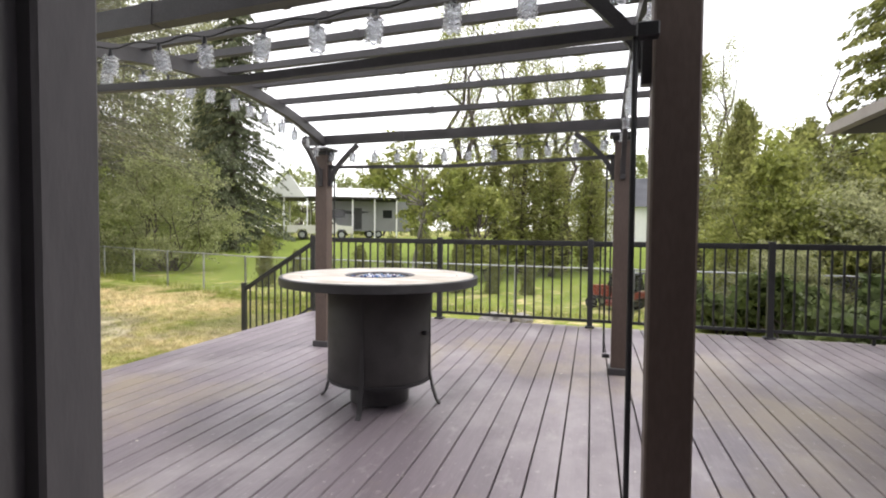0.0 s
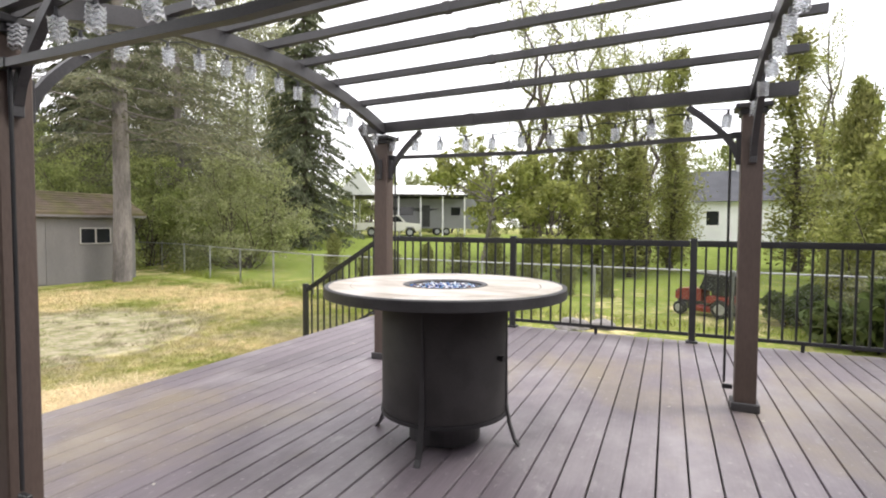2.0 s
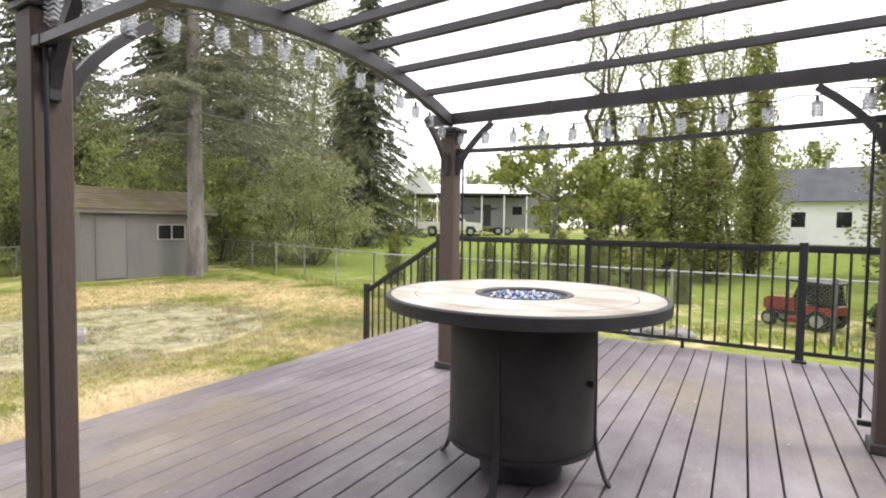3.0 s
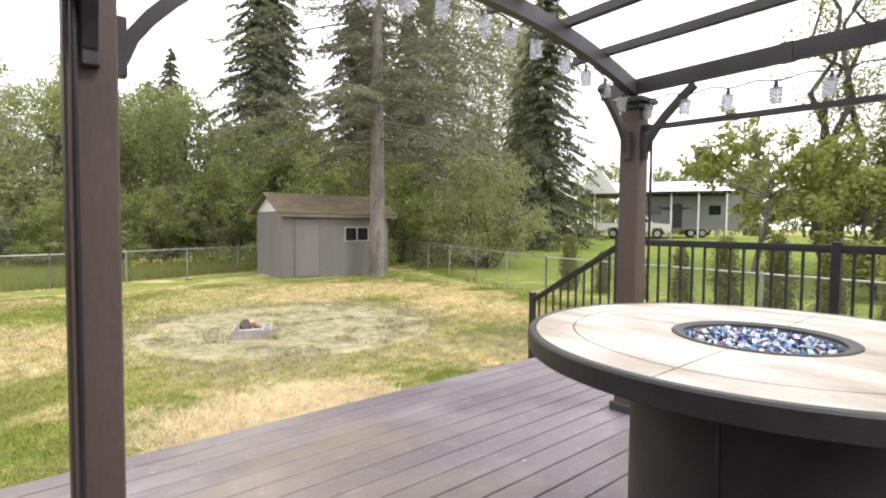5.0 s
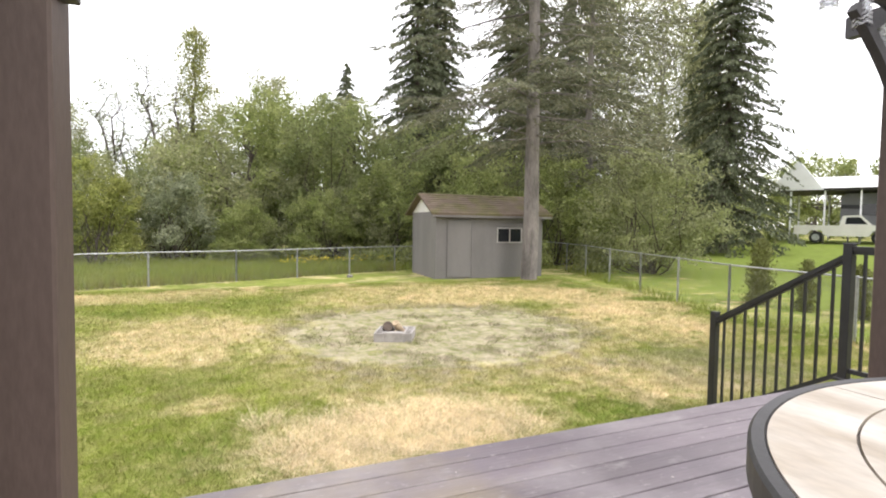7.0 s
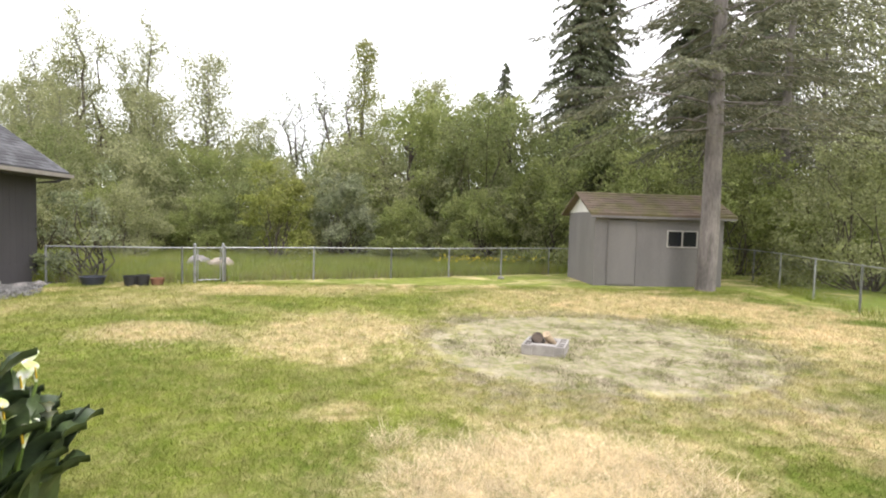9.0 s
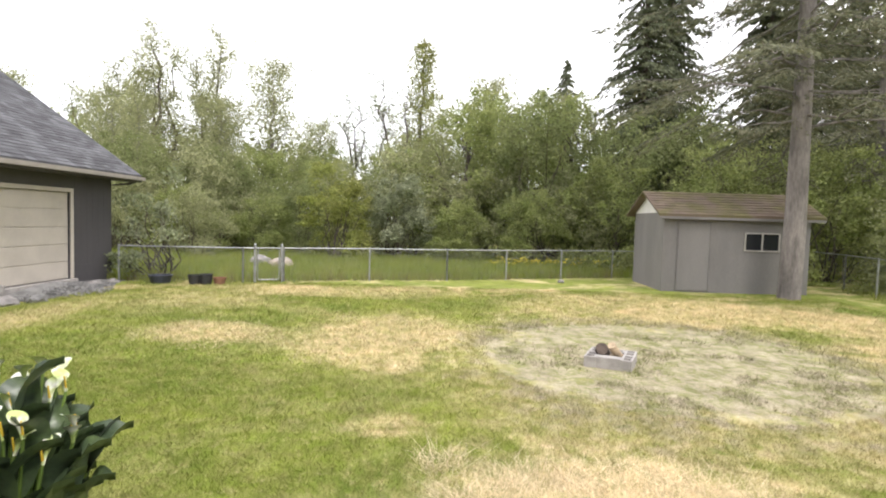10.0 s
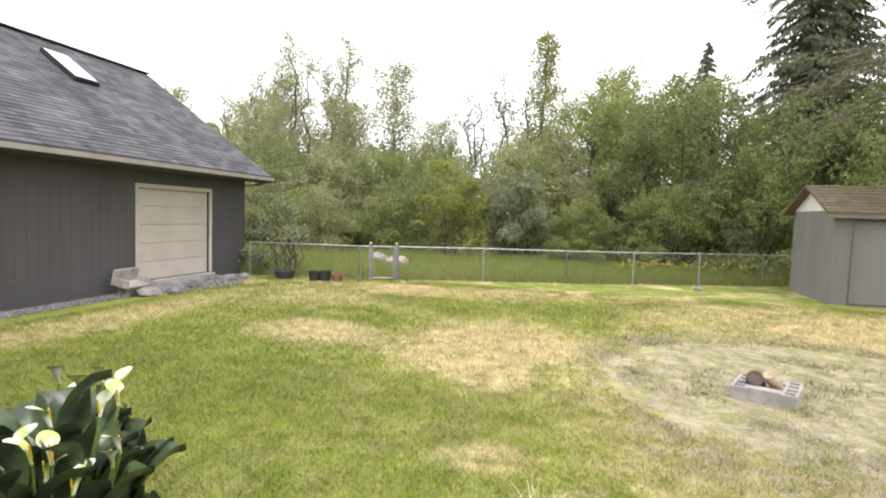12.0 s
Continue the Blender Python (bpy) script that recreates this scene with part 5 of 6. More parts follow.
# ---------------------------------------------------------------- string lights on the pergola
def make_lights():
    bands = bmesh.new()
    for b in range(5):
        ring = []
        for k in range(25):
            a, up = 2 * math.pi * k / 24, 0.006 * (1 if k % 4 == 2 else -1 if k % 4 == 0 else 0)
            ring.append([bands.verts.new((0.031 * math.cos(a), 0.031 * math.sin(a), -0.006 - 0.0175 * b + up + e)) for e in (0, -0.0075)])
        for p, q in zip(ring, ring[1:]):
            bands.faces.new((p[0], q[0], q[1], p[1]))
    zig = [(0.008, 0.0), (0.028, -0.004), (0.022, -0.016), (0.029, -0.022), (0.022, -0.036), (0.029, -0.042), (0.022, -0.056), (0.029, -0.062), (0.022, -0.074), (0.027, -0.082), (0.020, -0.084)]
    inner = [(r - 0.004, z) for r, z in zig[::-1]]
    proto = thing("string_light", pose(0, 0, 0), "clear ribbed plastic lantern of a string light", "string light", "string lights on the pergola")
    part("lantern", lathe(zig + inner, 14), M_CLEAR, proto)
    frosted = mat("frosted_plastic", (0.85, 0.86, 0.88), 0.25, 0.02, 4, 40, 0)
    frosted.node_tree.nodes["Principled BSDF"].inputs["Transmission Weight"].default_value = 0.65
    part("chevron_band", bands, frosted, proto)
    part("bulb_cap", tube([(0, 0, 0.03), (0, 0, 0.0), (0, 0, -0.012)], [0.007, 0.011, 0.009], 8), M_BLACK, proto)
    runs = ((arc(PD, PA, HEAD + 0.06, RISE, 60), 14), (arc(PA, PB, HEAD + 0.075, -0.05, 60), 12), (arc(PC, PB, HEAD + 0.06, RISE, 60), 12), (arc(PD, PC, HEAD + 0.08, -0.04, 60), 11))
    first = True
    for line, n in runs:
        pts = [p + Vector((0, 0, -0.018 * math.sin(math.pi * n * k / 60) ** 2)) for k, p in enumerate(line)]
        s = part("light_cord", tube(pts, 0.004, 5), M_BLACK)
        tagged(s, "thin black cord of the string lights", "cord")
        for k in range(n):
            p = pts[min(59, int((k + 0.5) * 60 / n))] + Vector((0, 0, -0.03))
            m = pose(p.x, p.y, p.z, random.uniform(-8, 8), random.uniform(-8, 8), random.uniform(0, 360))
            if first:
                proto.matrix_world, first = m, False
            else:
                copy_thing(proto, m)


make_lights()


# ---------------------------------------------------------------- coloured glass in the fire table
def glass_material():
    m = bpy.data.materials.new("fire_glass")
    m.use_nodes = True
    n, l = m.node_tree.nodes, m.node_tree.links
    p = n["Principled BSDF"]
    p.inputs["Roughness"].default_value = 0.12
    p.inputs["Coat Weight"].default_value = 0.5
    r = n.new("ShaderNodeValToRGB")
    r.color_ramp.interpolation = "CONSTANT"
    e = r.color_ramp.elements
    cols = ((0.0, (0.02, 0.035, 0.20)), (0.16, (0.80, 0.84, 0.90)), (0.34, (0.05, 0.13, 0.45)), (0.46, (0.015, 0.015, 0.03)), (0.58, (0.45, 0.58, 0.75)), (0.72, (0.10, 0.30, 0.50)), (0.80, (0.85, 0.87, 0.90)), (0.90, (0.16, 0.09, 0.10)))
    e[0].position, e[0].color = cols[0][0], (*cols[0][1], 1)
    e[1].position, e[1].color = cols[1][0], (*cols[1][1], 1)
    for pos, c in cols[2:]:
        q = e.new(pos)
        q.color = (*c, 1)
    l.new(n.new("ShaderNodeNewGeometry").outputs["Random Per Island"], r.inputs[0])
    l.new(r.outputs[0], p.inputs["Base Color"])
    return m


def scatter_stones(name, places, sizes, material, label, category, seed, flat=0.7):
    """Loose chips: small lumpy solids, one mesh of stuff."""
    rnd = np.random.default_rng(seed)
    base = np.array([(1, 0, 0), (-1, 0, 0), (0, 1, 0), (0, -1, 0), (0, 0, 1), (0, 0, -1)], float)
    tri = ((0, 2, 4), (2, 1, 4), (1, 3, 4), (3, 0, 4), (2, 0, 5), (1, 2, 5), (3, 1, 5), (0, 3, 5))
    verts, faces = [], []
    for (x, y, z), s in zip(places, sizes):
        q = np.linalg.qr(rnd.normal(size=(3, 3)))[0]
        v = (base * (0.6 + 0.7 * rnd.random((6, 1))) * s) @ q
        v[:, 2] *= flat
        i = len(verts)
        verts += [tuple(w) for w in v + np.array([x, y, z])]
        faces += [tuple(i + k for k in t) for t in tri]
    return tagged(obj(name, verts, faces, material), label, category, kind="stuff")


def make_glass():
    rnd = np.random.default_rng(5)
    n = 900
    r, a = 0.195 * np.sqrt(rnd.random(n)), rnd.random(n) * 2 * np.pi
    pl = np.stack([TX + r * np.cos(a), TY + r * np.sin(a), TTOP - 0.030 + 0.018 * rnd.random(n)], 1)
    scatter_stones("fire_glass", pl, 0.006 + 0.007 * rnd.random(n), glass_material(), "blue, white and clear tumbled fire glass in the burner", "fire glass", 6, 1.0)


make_glass()


# ---------------------------------------------------------------- arum lilies by the house
def make_lily():
    rng = np.random.default_rng(31)
    green = mat("lily_leaf", (0.060, 0.088, 0.048), 0.36, 0.2, 8, 40, 0.15, island=0.3, second=(0.090, 0.130, 0.052), spec=0.7)
    stalk = mat("lily_stalk", (0.16, 0.24, 0.05), 0.5, 0.1)
    white = mat("lily_spathe", (0.82, 0.82, 0.72), 0.45, 0.05, 12, 60, 0.05, second=(0.52, 0.62, 0.20), mixlo=0.40, mixhi=0.58)
    yellow = mat("lily_spadix", (0.75, 0.52, 0.05), 0.6, 0.1)
    cx, cy = -4.74, 0.27
    plant = thing("arum_lily", pose(cx, cy, ground_z(cx, cy)), "clump of white arum lilies with broad dark green leaves", "plant")

    def blade(o, yaw, ln, wd, tilt, parent):
        bm = bmesh.new()
        rows = []
        for i in range(9):
            u = i / 8
            w = wd * (math.sin(math.pi * min(1, 0.12 + u * 0.88)) ** 0.7) * (1.0 if u < 0.99 else 0.1)
            bend = tilt + 0.7 * u * u
            y, z = ln * u * math.cos(1.35 - bend * 0.75), ln * u * math.sin(1.35 - bend * 0.75)
            row = []
            for k in range(-2, 3):
                s = k / 2
                row.append(bm.verts.new((w * s * 0.5, y, z + 0.10 * w * s * s * 2 + 0.02 * math.sin(6 * u + 2 * s))))
            rows.append(row)
        for a, b in zip(rows, rows[1:]):
            for k in range(4):
                bm.faces.new((a[k], a[k + 1], b[k + 1], b[k]))
        bmesh.ops.transform(bm, matrix=Matrix.Translation(o) @ Matrix.Rotation(yaw, 4, "Z"), verts=bm.verts)
        return part("leaf", bm, green, parent, smooth=True)

    for k in range(90):
        a = rng.random() * 2 * math.pi
        r = 0.33 * math.sqrt(rng.random())
        z = 0.14 + 0.60 * rng.random() * (1.1 - r)
        o = Vector((r * math.cos(a), r * math.sin(a), z))
        blade(o, a - math.pi / 2 + rng.normal() * 0.5, 0.26 + 0.12 * rng.random(), 0.16 + 0.07 * rng.random(), -0.45 + 0.6 * rng.random(), plant)
        part("leaf_stalk", tube([(o.x * 0.35, o.y * 0.35, 0.0), (o.x * 0.7, o.y * 0.7, z * 0.6), tuple(o)], [0.012, 0.010, 0.007], 6), stalk, plant)
    for k in range(20):
        a = rng.random() * 2 * math.pi
        r = 0.36 * math.sqrt(rng.random())
        top = Vector((r * math.cos(a), r * math.sin(a), 0.72 + 0.30 * rng.random() - 0.25 * r))
        part("flower_stalk", tube([(top.x * 0.4, top.y * 0.4, 0.0), (top.x * 0.75, top.y * 0.75, top.z * 0.6), tuple(top)], [0.010, 0.009, 0.008], 6), stalk, plant)
        bm = bmesh.new()
        rings = []
        lean = rng.random() * 2 * math.pi
        for i in range(8):
            u = i / 7
            rr = 0.010 + 0.030 * u ** 2.6
            ring = []
            for j in range(15):
                w = -2.85 + 5.7 * j / 14
                flare = 1 + (0.55 if i > 5 else 0.0) * math.cos(w) * (i - 5) / 2
                z = 0.125 * u + (0.040 * math.cos(w) * u ** 2)
                ring.append(bm.verts.new((rr * flare * math.cos(w) + 0.015 * u, rr * (1 + 0.25 * u) * math.sin(w), z - (0.012 * (u > 0.95)))))
            rings.append(ring)
        for p, q in zip(rings, rings[1:]):
            for j in range(14):
                bm.faces.new((p[j], p[j + 1], q[j + 1], q[j]))
        bmesh.ops.transform(bm, matrix=Matrix.Translation(top) @ Matrix.Rotation(lean, 4, "Z") @ Matrix.Rotation(0.25, 4, "Y") @ Matrix.Diagonal((0.78, 0.78, 0.85, 1)), verts=bm.verts)
        f = part("flower", bm, white, plant, "white funnel flower", smooth=True)
        part("spadix", tube([tuple(top + Vector((0, 0, 0.02))), tuple(top + Vector((0.01, 0, 0.085)))], [0.006, 0.004], 6), yellow, f)


make_lily()


# ---------------------------------------------------------------- grasses
def blades(name, seed, n, area, hmin, hmax, width, material, label, keep=None, lean=0.5):
    """Single pointed grass blades standing on the ground."""
    rng = np.random.default_rng(seed)
    x0, x1, y0, y1 = area
    p = np.stack([x0 + (x1 - x0) * rng.random(n), y0 + (y1 - y0) * rng.random(n)], 1)
    if keep is not None:
        p = p[[keep(a, b) for a, b in p]]
    n = len(p)
    z = np.array([ground_z(a, b) for a, b in p])
    a = rng.random(n) * 2 * np.pi
    h = hmin + (hmax - hmin) * rng.random(n)
    d = np.stack([np.cos(a), np.sin(a)], 1) * width / 2
    b = rng.normal(size=(n, 2)) * lean * h[:, None]
    v = np.empty((n, 3, 3))
    v[:, 0, :2], v[:, 1, :2], v[:, 2, :2] = p - d, p + d, p + b
    v[:, 0, 2], v[:, 1, 2], v[:, 2, 2] = z - 0.01, z - 0.01, z + h
    me = bpy.data.meshes.new(name)
    me.vertices.add(3 * n)
    me.vertices.foreach_set("co", v.astype(np.float32).ravel())
    me.loops.add(3 * n)
    me.loops.foreach_set("vertex_index", np.arange(3 * n, dtype=np.int32))
    me.polygons.add(n)
    me.polygons.foreach_set("loop_start", np.arange(0, 3 * n, 3, dtype=np.int32))
    me.update(calc_edges=True)
    me.materials.append(material)
    return tagged(new(name, me), label, "grass", kind="stuff")


def back_x(y):
    for (xa, ya), (xb, yb) in zip(BACK, BACK[1:]):
        if ya <= y <= yb:
            return xa + (xb - xa) * (y - ya) / (yb - ya)
    return BACK[0][0] if y < BACK[0][1] else BACK[-1][0] - 0.4 * (y - BACK[-1][1])


def side_y(x):
    for (xa, ya), (xb, yb) in zip(SIDE, SIDE[1:]):
        if xa <= x <= xb:
            return ya + (yb - ya) * (x - xa) / (xb - xa)
    return 14.4 if x < 0 else 10.8


in_pit = lambda x, y: ((x + 9.35) / 2.25) ** 2 + ((y - 5.3) / 2.45) ** 2 < 1.0
on_lawn = lambda x, y: x > back_x(y) and y < side_y(x) and (not in_pit(x, y) or noise.noise(Vector((x * 2.2, y * 2.2, 4.5))) + 0.8 * noise.noise(Vector((x * 40, y * 40, 1.5))) > 0.32)
blades("grass_blades", 41, 400000, (-8.5, -3.72, -6.3, 11.4), 0.02, 0.06, 0.006, M_LAWN, "short mown grass blades and straw near the deck", on_lawn, 0.9)
blades("grass_blades", 42, 200000, (-16.0, -8.5, -5.5, 12.0), 0.025, 0.07, 0.011, M_LAWN, "short mown grass blades across the lawn", on_lawn, 0.9)
blades("dry_straw", 48, 22000, (-6.9, -4.2, 1.6, 5.2), 0.04, 0.13, 0.005, leaf_mat("dry_straw", (0.94, 0.80, 0.55), 0.12, through_light=0.3), "long dry straw lying in front of the deck", lambda x, y: ((x + 5.55) / 1.15) ** 2 + ((y - 3.3) / 1.6) ** 2 < 0.55 + 0.8 * noise.noise(Vector((x * 1.3, y * 1.3, 0.5))), 1.3)
blades("dry_straw", 49, 16000, (-12.8, -8.6, -2.6, 3.0), 0.02, 0.06, 0.009, leaf_mat("dry_straw_far", (0.78, 0.66, 0.44), 0.15, through_light=0.3), "dry straw patches on the lawn", lambda x, y: min(math.hypot((x + 10.3) / 1.7, (y - 1.4) / 1.4), math.hypot((x + 10.1) / 0.8, (y + 1.3) / 1.1)) + 0.9 * noise.noise(Vector((x * 1.4, y * 1.4, 2.5))) < 0.8, 1.3)
M_MEADOW = leaf_mat("meadow_grass", (0.235, 0.290, 0.060), 0.3, (0.300, 0.320, 0.085))
blades("meadow_grass", 43, 90000, (-25.0, -15.2, -12.0, 12.0), 0.14, 0.38, 0.022, M_MEADOW, "long green meadow grass behind the fence", lambda x, y: x < back_x(y) - 0.05, 0.25)
blades("meadow_grass", 44, 9000, (-20.5, -15.0, -6.0, 7.6), 0.18, 0.42, 0.018, leaf_mat("dry_grass", (0.25, 0.21, 0.11), 0.3), "dry unmown grass along the fence foot", lambda x, y: back_x(y) - 0.35 < x < back_x(y) + 0.08, 0.25)
blades("meadow_grass", 45, 26000, (-18.0, 8.0, 10.6, 15.0), 0.08, 0.26, 0.014, M_MEADOW, "unmown grass along the side fence foot", lambda x, y: abs(y - side_y(x)) < 0.35, 0.35)
rngf = np.random.default_rng(46)
fl = np.stack([-20.8 + 2.2 * rngf.random(170), 3.6 + 4.2 * rngf.random(170)], 1)
fl = [(a - 0.2, b, ground_z(a, b) + 0.38 + 0.16 * rngf.random()) for a, b in fl if a < back_x(b) - 0.2]
scatter_stones("yellow_flowers", fl, [0.03] * len(fl), mat("buttercup", (0.75, 0.62, 0.04), 0.6, 0.1), "yellow wild flowers in the meadow", "flowers", 47)


# ---------------------------------------------------------------- things round the garage and fence
def pot(x, y, r, h, material, label, name="plant_pot", soil=True):
    t = thing(name, pose(x, y, ground_z(x, y) - 0.01), label, "pot")
    part("pot", lathe([(0.002, 0.0), (r * 0.8, 0.0), (r, h), (r * 1.06, h), (r * 1.06, h + 0.02), (r * 0.94, h + 0.02), (r * 0.9, h * 0.8), (0.002, h * 0.8)], 24), material, t)


M_BLACKPOT = mat("black_plastic_pot", (0.03, 0.03, 0.032), 0.6, 0.15)
M_TERRA = mat("terracotta_pot", (0.24, 0.12, 0.075), 0.85, 0.15)
pot(-15.05, -4.85, 0.26, 0.20, mat("dark_blue_tub", (0.045, 0.05, 0.07), 0.5, 0.15), "low dark tub standing by the fence", "tub")
pot(-14.95, -3.95, 0.15, 0.24, M_BLACKPOT, "black plastic plant pot by the fence")
pot(-15.05, -3.72, 0.16, 0.25, M_BLACKPOT, "black plastic plant pot by the fence")
pot(-15.15, -3.42, 0.15, 0.17, M_TERRA, "brown terracotta plant pot by the fence")


def rock(x, y, s, sz, label, name="rock", material=None, seed=1):
    bm = bmesh.new()
    bmesh.ops.create_icosphere(bm, subdivisions=3, radius=1)
    for v in bm.verts:
        k = 1 + 0.35 * noise.noise(v.co * 1.3 + Vector((seed * 7.1, 0, 0))) + 0.12 * noise.noise(v.co * 4 + Vector((0, seed * 3.3, 0)))
        v.co = Vector((v.co.x * s * k, v.co.y * s * 0.8 * k, v.co.z * sz * k))
    ob = part(name, bm, material or M_STONE)
    ob.location = (x, y, ground_z(x, y) + sz * 0.35)
    return tagged(ob, label, "rock")


rock(-19.2, -3.2, 0.50, 0.30, "pale boulder in the long grass behind the gate", seed=2, material=mat("pale_rock", (0.40, 0.34, 0.28), 0.9, 0.15, 4, 40, 0.4))
rock(-19.8, -4.2, 0.45, 0.30, "grey boulder in the long grass", seed=3)
rock(-11.62, -5.80, 0.24, 0.13, "rounded stone by the garage wall", seed=4)
rock(-12.05, -5.55, 0.22, 0.12, "dark stone by the garage wall", seed=5, material=M_GRAVEL)
rock(-14.4, -6.05, 0.18, 0.09, "grey stone beside the garage door", seed=6)
rock(-14.9, -5.95, 0.16, 0.08, "grey stone beside the garage door", seed=7)
rock(-1.9, 10.1, 0.30, 0.14, "grey stone at the fence foot", seed=8)
rock(-1.4, 10.3, 0.24, 0.12, "brown stone at the fence foot", seed=9)
rock(-17.9, 5.6, 0.12, 0.07, "pale stone on the lawn edge", seed=10)


def make_planter():
    x, y = -11.45, -6.12
    t = thing("concrete_trough", pose(x, y, ground_z(x, y) + 0.22, 0, 0, 8), "weathered grey splash trough propped on stones", "trough")
    bm = bmesh.new()
    block(-0.34, 0.34, -0.16, -0.12, 0.0, 0.30, 0.006, bm)
    block(-0.34, 0.34, -0.12, 0.20, 0.0, 0.04, 0.006, bm)
    block(-0.34, -0.30, -0.12, 0.20, 0.04, 0.16, 0.006, bm)
    block(0.30, 0.34, -0.12, 0.20, 0.04, 0.16, 0.006, bm)
    bmesh.ops.transform(bm, matrix=Matrix.Rotation(radians(-14), 4, "X"), verts=bm.verts)
    part("trough_body", bm, M_CONC, t)
    part("support_stone", block(-0.22, 0.22, -0.12, 0.12, -0.24, 0.005, 0.03), M_STONE, t)


make_planter()
rg = np.random.default_rng(51)
gv = []
for k in range(5200):
    x = -15.3 + 10.3 * rg.random()
    wide = 0.45 + 0.9 * math.exp(-((x + 13.4) / 1.1) ** 2)
    y = GY + 0.02 + wide * rg.random() ** 1.3
    lift = 0.16 * math.exp(-((x + 13.4) / 1.0) ** 2) * max(0, 1 - (y - GY) / wide)
    gv.append((x, y, ground_z(x, y) + lift + 0.01))
scatter_stones("gravel_strip", gv, 0.018 + 0.030 * rg.random(len(gv)), M_GRAVEL, "grey gravel along the garage wall", "gravel", 52)
bank = bmesh.new()
rows = []
for i in range(25):
    x = -15.4 + 4.0 * i / 24
    hgt = 0.19 * math.exp(-((x + 13.3) / 1.0) ** 2)
    rows.append([bank.verts.new((x, GY + 0.13 + 0.10 * j, ground_z(x, GY + 0.1 * j) + hgt * max(0, 1 - j / 9) - 0.004 * j)) for j in range(11)])
for a, b in zip(rows, rows[1:]):
    for j in range(10):
        bank.faces.new((a[j], a[j + 1], b[j + 1], b[j]))
tagged(part("gravel_bank", bank, M_GRAVEL, smooth=True), "sloping bank of grey gravel in front of the garage door", "gravel", kind="structure")


# ---------------------------------------------------------------- neighbouring plots
M_OFFWHITE = mat("white_siding", (0.84, 0.84, 0.85), 0.6, 0.03, 1, 20, 0.05)
M_GREYROOF = mat("grey_roof", (0.085, 0.088, 0.10), 0.9, 0.1, 1, 40, 0.2)
M_RUBBER = mat("tyre_rubber", (0.02, 0.02, 0.02), 0.85, 0.1)
M_TRUCKW = mat("white_car_paint", (0.72, 0.70, 0.66), 0.3, 0.03, 2, 30, 0.0)
M_RED = mat("red_car_paint", (0.05, 0.011, 0.014), 0.3, 0.05, 2, 30, 0.0)
M_ORANGE = mat("red_paint", (0.22, 0.035, 0.025), 0.4, 0.08)
M_METALROOF = mat("white_metal_roof", (0.80, 0.80, 0.80), 0.45, 0.04, 1, 20, 0.0)
M_RVGREY = mat("rv_grey_panel", (0.23, 0.23, 0.24), 0.5, 0.04, 1, 20, 0.0)


def prism(pts, y0, y1):
    """A shape given in the x-z plane, drawn out along y."""
    bm = bmesh.new()
    a = [bm.verts.new((x, y0, z)) for x, z in pts]
    b = [bm.verts.new((x, y1, z)) for x, z in pts]
    bm.faces.new(a)
    bm.faces.new(b[::-1])
    n = len(pts)
    for k in range(n):
        bm.faces.new((a[k], b[k], b[(k + 1) % n], a[(k + 1) % n]))
    return bm


def make_white_house():
    z = ground_z(2, 41) - 0.1
    h = thing("neighbour_house", pose(-1.6, 40.8, z, 0, 0, -4), "white-sided house with a grey shingle roof", "house")
    part("wall", prism([(0, 0), (10.5, 0), (10.5, 2.85), (0, 2.85)], 0, 6.0), M_OFFWHITE, h)
    part("front_gable", prism([(-0.3, 0), (1.9, 0), (1.9, 2.6), (0.8, 3.5), (-0.3, 2.6)], -1.2, 0.02), M_OFFWHITE, h)
    # the porch roof over the front gable
    part("porch_roof", prism([(-0.5, 2.45), (0.8, 3.55), (2.1, 2.45), (2.1, 2.58), (0.8, 3.70), (-0.5, 2.58)], -1.4, 0.5), M_OFFWHITE, h)
    bm = bmesh.new()
    v = [bm.verts.new(q) for q in ((-0.4, -0.5, 2.75), (10.9, -0.5, 2.75), (10.9, 3.0, 5.1), (-0.4, 3.0, 5.1), (-0.4, 6.5, 2.75), (10.9, 6.5, 2.75))]
    for f in ((0, 1, 2, 3), (3, 2, 5, 4), (0, 3, 4), (1, 5, 2), (0, 4, 5, 1)):
        bm.faces.new([v[k] for k in f])
    part("roof", bm, M_GREYROOF, h)
    for x in (2.7, 5.0, 7.6):
        w = part("window", block(x, x + 0.75, -0.03, 0.01, 1.15, 2.1), M_GLASS, h)
        for b in ((x - 0.09, x, 1.06, 2.19), (x + 0.75, x + 0.84, 1.06, 2.19), (x, x + 0.75, 2.1, 2.19), (x, x + 0.75, 1.06, 1.15)):
            part("window_frame", block(b[0], b[1], -0.05, 0.0, b[2], b[3]), M_OFFWHITE, w)
    part("chimney", block(4.4, 4.6, 2.8, 3.0, 4.9, 5.6), M_GALV, h)


make_white_house()
NX, NY, NR = -25.6, 37.4, 29.0      # the carport's near corner and its turn


